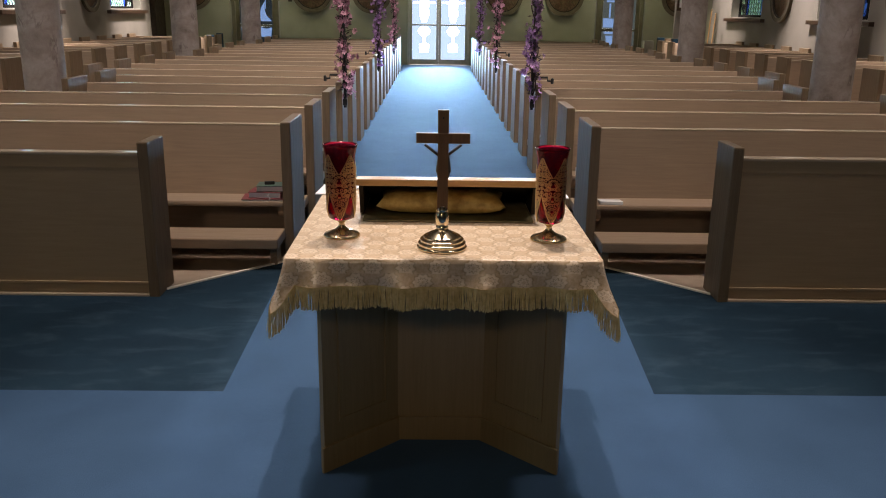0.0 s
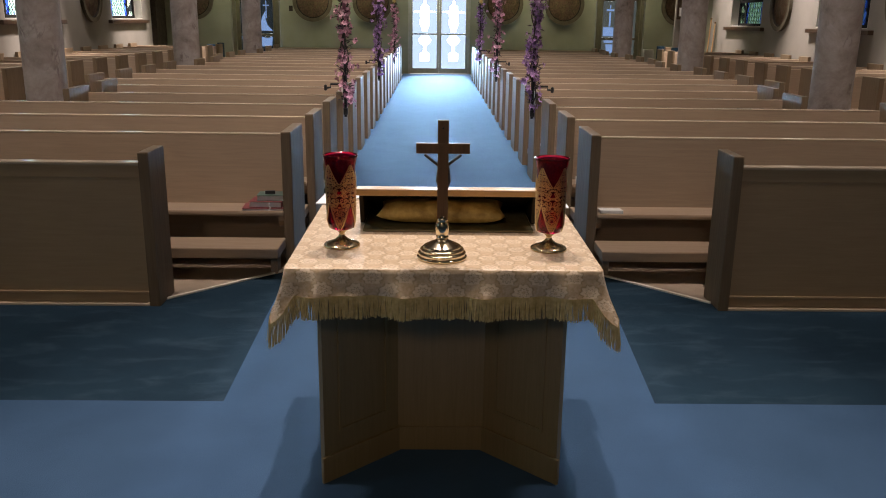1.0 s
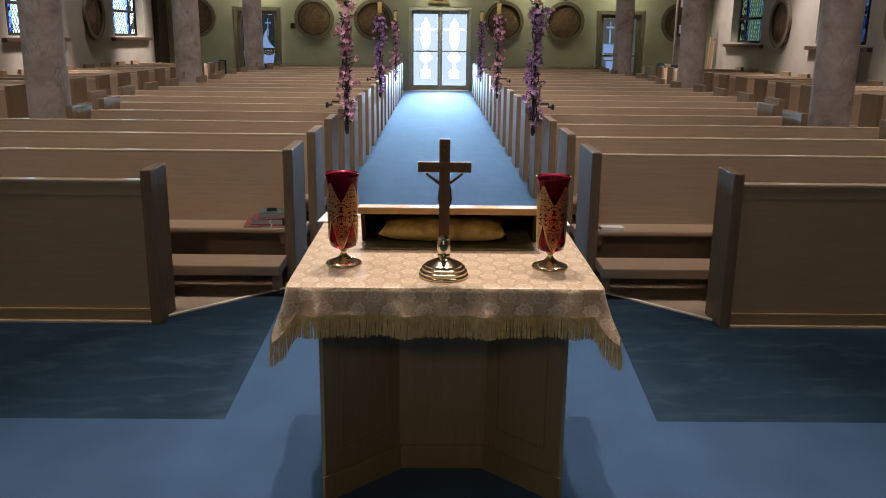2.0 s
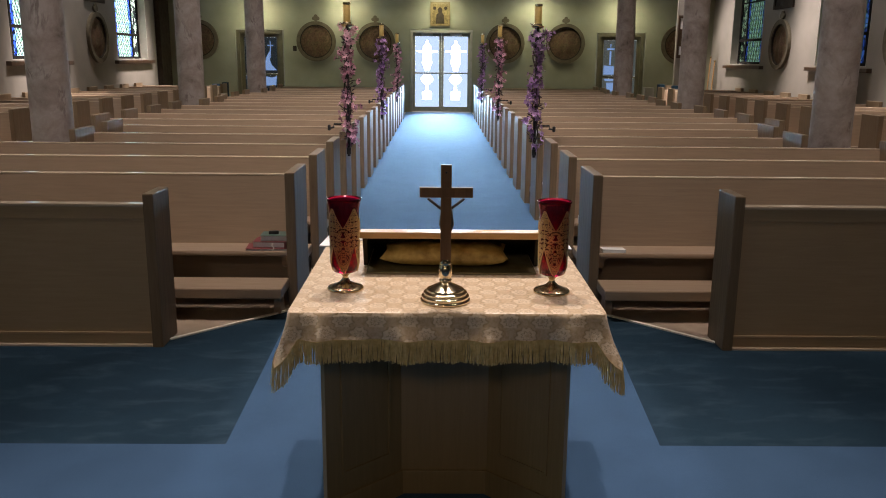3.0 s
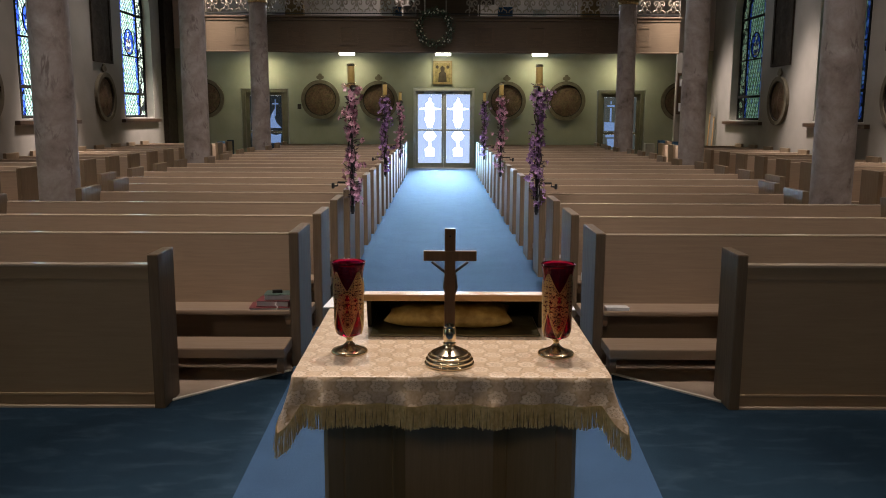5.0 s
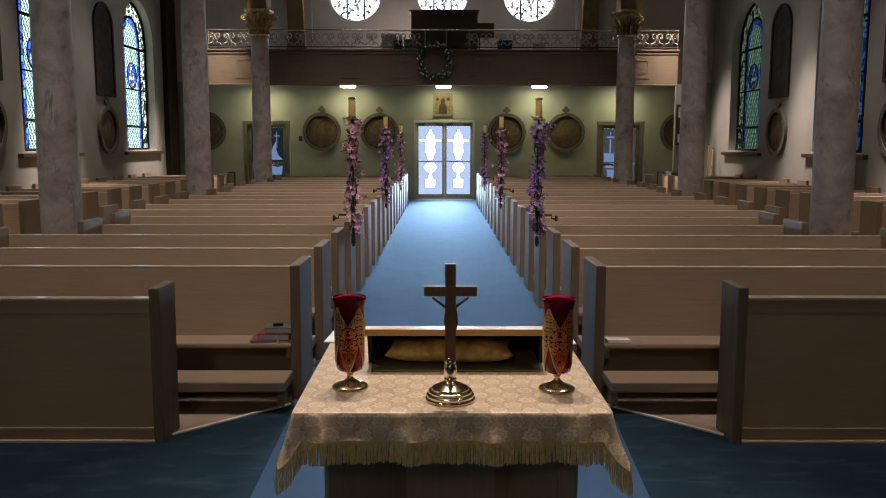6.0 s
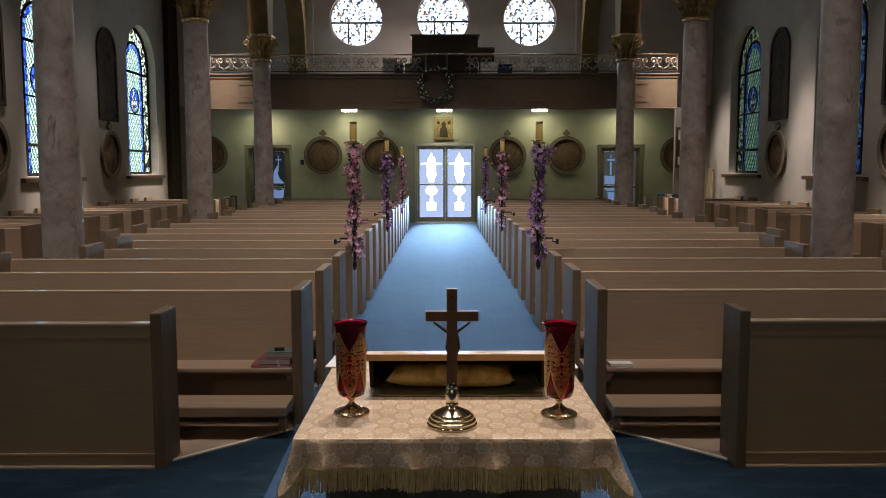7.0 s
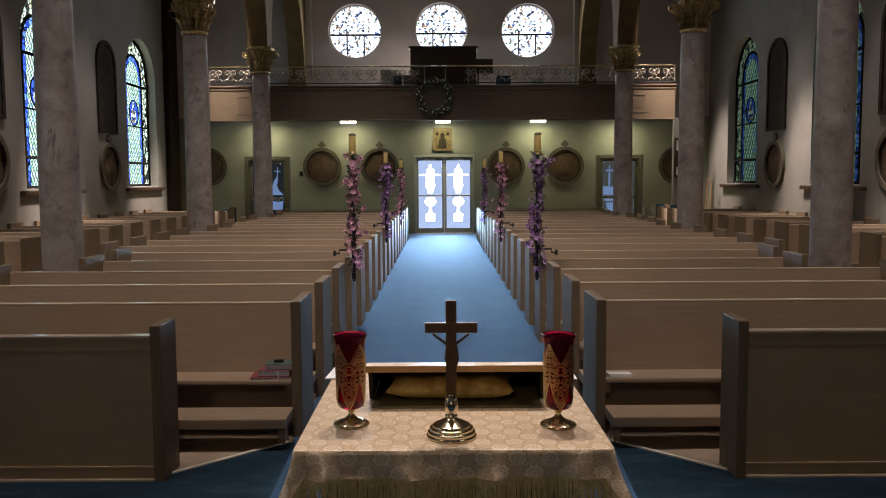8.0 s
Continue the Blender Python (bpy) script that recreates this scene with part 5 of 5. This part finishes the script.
def medallion(m):
    """A round relief in a moulded frame with a small cross-shaped finial."""
    o = empty("wall_medallion")
    o.matrix_basis = m
    tagged(o, "round brown relief medallion in a grey-green frame with a cross finial", "wall relief", "wall medallions")
    part("frame", ring(0, 0, 0.445, 0.54, -0.07, -0.001, 48), FRAME_GREY, o)
    part("inner_moulding", ring(0, 0, 0.42, 0.445, -0.045, -0.001, 48), FRAME_DARK, o)
    bm = bmesh.new()
    n, rings = 36, 9
    prev = None
    centre = bm.verts.new((0, -0.03, 0))
    for i in range(1, rings + 1):
        r = 0.42 * i / rings
        cur = []
        for k in range(n):
            a = 2 * math.pi * k / n
            x, z = r * math.cos(a), r * math.sin(a)
            body = math.exp(-((x - 0.06) / 0.10) ** 2 - ((z + 0.05) / 0.22) ** 2) + 0.8 * math.exp(-((x + 0.16) / 0.08) ** 2 - ((z + 0.12) / 0.16) ** 2)
            cur.append(bm.verts.new((x, -0.012 - 0.050 * body - 0.012 * noise.noise(Vector((x * 9, z * 9, 3))), z)))
        for k in range(n):
            j = (k + 1) % n
            bm.faces.new((centre, cur[j], cur[k]) if prev is None else (prev[k], prev[j], cur[j], cur[k]))
        prev = cur
    bmesh.ops.recalc_face_normals(bm, faces=bm.faces)
    part("relief", bm, STATION, o, "weathered brown painted relief", True)
    bm = bmesh.new()
    for dx, dz in ((0, 0.055), (0.055, 0), (-0.055, 0), (0, -0.03)):
        add_prism(bm, [(dx + 0.05 * math.cos(q * 0.524), 0.615 + dz + 0.05 * math.sin(q * 0.524)) for q in range(12)], -0.045 - 0.002 * dx / 0.055, -0.001)
    part("finial", bm, FRAME_GREY, o, "small cross finial")
    return o


one = medallion(pose(-3.262, YB, 1.915))
for x, z in ((-1.63, 1.90), (1.955, 1.90), (3.625, 1.91), (-6.50, 1.93), (6.83, 1.91)):
    copy_thing(one, pose(x, YB, z))
for y in (9.15, 14.15, 19.15):
    copy_thing(one, WALL_L @ pose(y, 0, 1.87))
    copy_thing(one, WALL_R @ pose(-y - 0.04, 0, 1.85))


def niche_relief(m):
    """A tall round-headed dark wooden relief."""
    o = empty("wall_relief")
    o.matrix_basis = m
    tagged(o, "tall round-headed dark wooden relief panel on the side wall", "wall relief", "tall wall reliefs")
    part("frame", wall_with_holes(arch_outline(0.53, 2.62, 4.14), [arch_outline(0.44, 2.69, 4.14)], -0.045, -0.001), PANEL_DARK, o)
    bm = bmesh.new()
    nx, nz = 14, 30
    g = []
    for i in range(nz + 1):
        z = 2.691 + 1.448 * i / nz
        row = []
        for k in range(nx + 1):
            x = -0.439 + 0.878 * k / nx
            fig = math.exp(-(x / 0.14) ** 2) * (1 if z < 3.9 else 0.2)
            row.append(bm.verts.new((x, -0.022 - 0.020 * fig - 0.015 * noise.noise(Vector((x * 8, z * 6, 1))), z)))
        g.append(row)
    for a, b in zip(g, g[1:]):
        for k in range(nx):
            bm.faces.new((a[k], a[k + 1], b[k + 1], b[k]))
    part("relief", bm, PANEL_DARK, o, smooth=True)
    part("arch_head", prism([(0.439 * math.cos(math.pi * k / 16), 4.14 + 0.439 * math.sin(math.pi * k / 16)) for k in range(17)], -0.02, -0.002), PANEL_DARK, o)
    return o


PANEL_DARK = painting_mat("panel_dark", [(0.3, (0.018, 0.014, 0.011)), (0.55, (0.034, 0.027, 0.021)), (0.72, (0.062, 0.050, 0.036))], 4)
one = niche_relief(WALL_L @ pose(9.15, 0, 0))
for y in (14.15, 19.15):
    copy_thing(one, WALL_L @ pose(y, 0, 0))
for y in (9.15, 14.15, 19.15):
    copy_thing(one, WALL_R @ pose(-y - 0.05, 0, 0))


def icon():
    o = empty("icon", 0.155, YB, 2.675)
    tagged(o, "small gold icon in a gilded frame above the doors", "icon")
    part("frame", wall_with_holes([(-0.27, -0.32), (0.27, -0.32), (0.27, 0.32), (-0.27, 0.32)], [[(-0.215, -0.265), (0.215, -0.265), (0.215, 0.265), (-0.215, 0.265)]], -0.05, -0.001), ICON_FRAME, o, "dull gold moulded frame")
    part("board", box(-0.214, 0.214, -0.02, -0.002, -0.264, 0.264), ICON, o)
    part("shape", prism([(-0.12, -0.26), (0.12, -0.26), (0.10, -0.02), (0.05, 0.03), (0.065, 0.13), (0.0, 0.19), (-0.065, 0.13), (-0.05, 0.03), (-0.10, -0.02)], -0.026, -0.0205), FRAME_DARK, o, "dark plain shape on the gold ground")
    for s in (-1, 1):
        part("disc", disc(s * 0.15, 0.15, 0.045, -0.025, -0.0205, 16), FRAME_DARK, o)


icon()

structure(part("partition", box(6.47, 6.98, 23.15, 23.25, 0.0, 3.19), WALL_WHITE), "short white partition near the entrance corner")
board = empty("notice_board", 6.76, 23.15, 1.55)
tagged(board, "framed notice board with pale sheets on the partition", "notice board")
part("frame", wall_with_holes([(-0.27, 0), (0.2, 0), (0.2, 1.1), (-0.27, 1.1)], [[(-0.23, 0.04), (0.16, 0.04), (0.16, 1.06), (-0.23, 1.06)]], -0.04, -0.001), DARK_WOOD, board)
part("backing", box(-0.229, 0.159, -0.015, -0.002, 0.041, 1.059), STATION, board)
part("sheet", box(-0.21, 0.1, -0.020, -0.016, 0.75, 1.03), WHITE, board)
part("sheet", box(-0.21, 0.1, -0.020, -0.016, 0.08, 0.30), WHITE, board)
structure(part("corner_post", box(XL, XL + 0.14, 23.1, 23.9, 0, 7.0, 0.01), FRAME_DARK), "dark wooden post in the corner of the entrance wall")


# ---- small things ----
def book(name, x, y, z, w, d, h, turn, cover, label):
    b = empty(name, x, y, z, turn)
    tagged(b, label, "book", "books on the pew")
    part("block", box(-w / 2 + 0.004, w / 2 - 0.006, -d / 2 + 0.005, d / 2 - 0.005, 0.003, h - 0.003), WHITE, b, "pale page edges")
    bm = bmesh.new()
    add_box(bm, -w / 2, w / 2, -d / 2, d / 2, 0.0, 0.003)
    add_box(bm, -w / 2, w / 2, -d / 2, d / 2, h - 0.003, h)
    add_box(bm, w / 2 - 0.005, w / 2 - 0.001, -d / 2, d / 2, 0.003, h - 0.003)
    part("cover", bm, cover, b)


RED_COVER = surface("red_cover", (0.13, 0.025, 0.03), (0.22, 0.05, 0.055), 20, 0.5)
GREEN_COVER = surface("green_cover", (0.05, 0.085, 0.07), (0.10, 0.15, 0.12), 20, 0.5)
S1 = ROW0 + 0.10
book("book", -0.935, S1 + 0.0, 0.345, 0.25, 0.17, 0.022, 4, RED_COVER, "thin dark red book under the pile on the seat")
book("book", -0.915, S1 + 0.01, 0.368, 0.20, 0.15, 0.036, -3, RED_COVER, "red hymn book in the pile on the pew seat")
book("book", -0.89, S1 + 0.02, 0.405, 0.17, 0.13, 0.034, 2, GREEN_COVER, "green hymn book on top of the pile")
ribbon = part("ribbon", tube([(-0.89, S1 - 0.068, 0.40), (-0.90, S1 - 0.075, 0.385), (-0.885, S1 - 0.080, 0.37), (-0.90, S1 - 0.088, 0.347)], 0.004, 5), WHITE)
tagged(ribbon, "pale ribbon marker hanging from the red hymn book", "ribbon")
clip = part("clip", box(-0.03, 0.03, -0.012, 0.012, 0, 0.02, 0.003), BLACK)
clip.matrix_basis = pose(-0.90, S1 + 0.01, 0.439, 0, 0, 12)
tagged(clip, "small black clip lying on the books", "clip")
pad = part("booklet", box(-0.069, 0.069, -0.055, 0.055, 0, 0.020, 0.002), WHITE)
pad.matrix_basis = pose(1.175, ROW0 + 0.075, 0.350, -5, 0, -2)
tagged(pad, "white booklet lying on the pew seat", "booklet")
for n, (x, w, h, mm, what) in enumerate(((-5.60, 0.16, 0.80, RUG, "blue"), (-5.36, 0.13, 0.84, RUG_DARK, "dark blue"), (5.86, 0.15, 0.88, RUG_DARK, "dark blue"), (6.04, 0.13, 0.86, OAK_SHADED, "pale wooden"), (6.22, 0.16, 0.85, RUG_DARK, "dark blue"), (5.55, 0.24, 0.80, GREY_METAL, "pale grey"))):
    r = empty("leaflet_rack", x, 22.0, 0)
    tagged(r, "%s leaflet rack standing behind the last pew" % what, "rack", "leaflet racks")
    part("body", box(-w / 2, w / 2, 0, 0.2, 0, h, 0.006), mm, r)
    part("ledge", box(-w / 2, w / 2, -0.03, -0.001, h - 0.3, h - 0.27, 0.003), mm, r)

for n, (x, y, h) in enumerate(((7.30, 22.95, 1.55), (7.40, 22.90, 1.45))):
    p = empty("banner_pole", x, y, 0)
    p.matrix_basis = pose(x, y, 0, 0, 2.5, 0)
    tagged(p, "slim wooden banner pole leaning in the corner by the wall", "pole", "banner poles")
    part("shaft", tube([(0, 0, 0), (0, 0, h)], 0.016, 8), PLANK_WOOD, p)
    part("knob", lathe([(0.01, h), (0.026, h + 0.02), (0.026, h + 0.04), (0.0, h + 0.06)], 12), BRASS, p)
sw = part("switch_box", box(-0.05, 0.05, -0.03, -0.001, -0.07, 0.07, 0.006), FRAME_DARK)
sw.matrix_basis = pose(-3.86, YB, 1.72)
tagged(sw, "small dark switch box on the green wall", "switch")

for x, w in ((-0.86, 0.05), (1.13, 0.04)):
    leaflet = part("leaflet", box(-w / 2, w / 2, -0.006, 0.006, 0, 0.055, 0.001), WHITE)
    leaflet.matrix_basis = pose(x, ROW0 + STEP + 0.03, 0.352, -12)
    tagged(leaflet, "small white leaflet standing on a pew seat by the aisle", "leaflet", "leaflets on the pews")
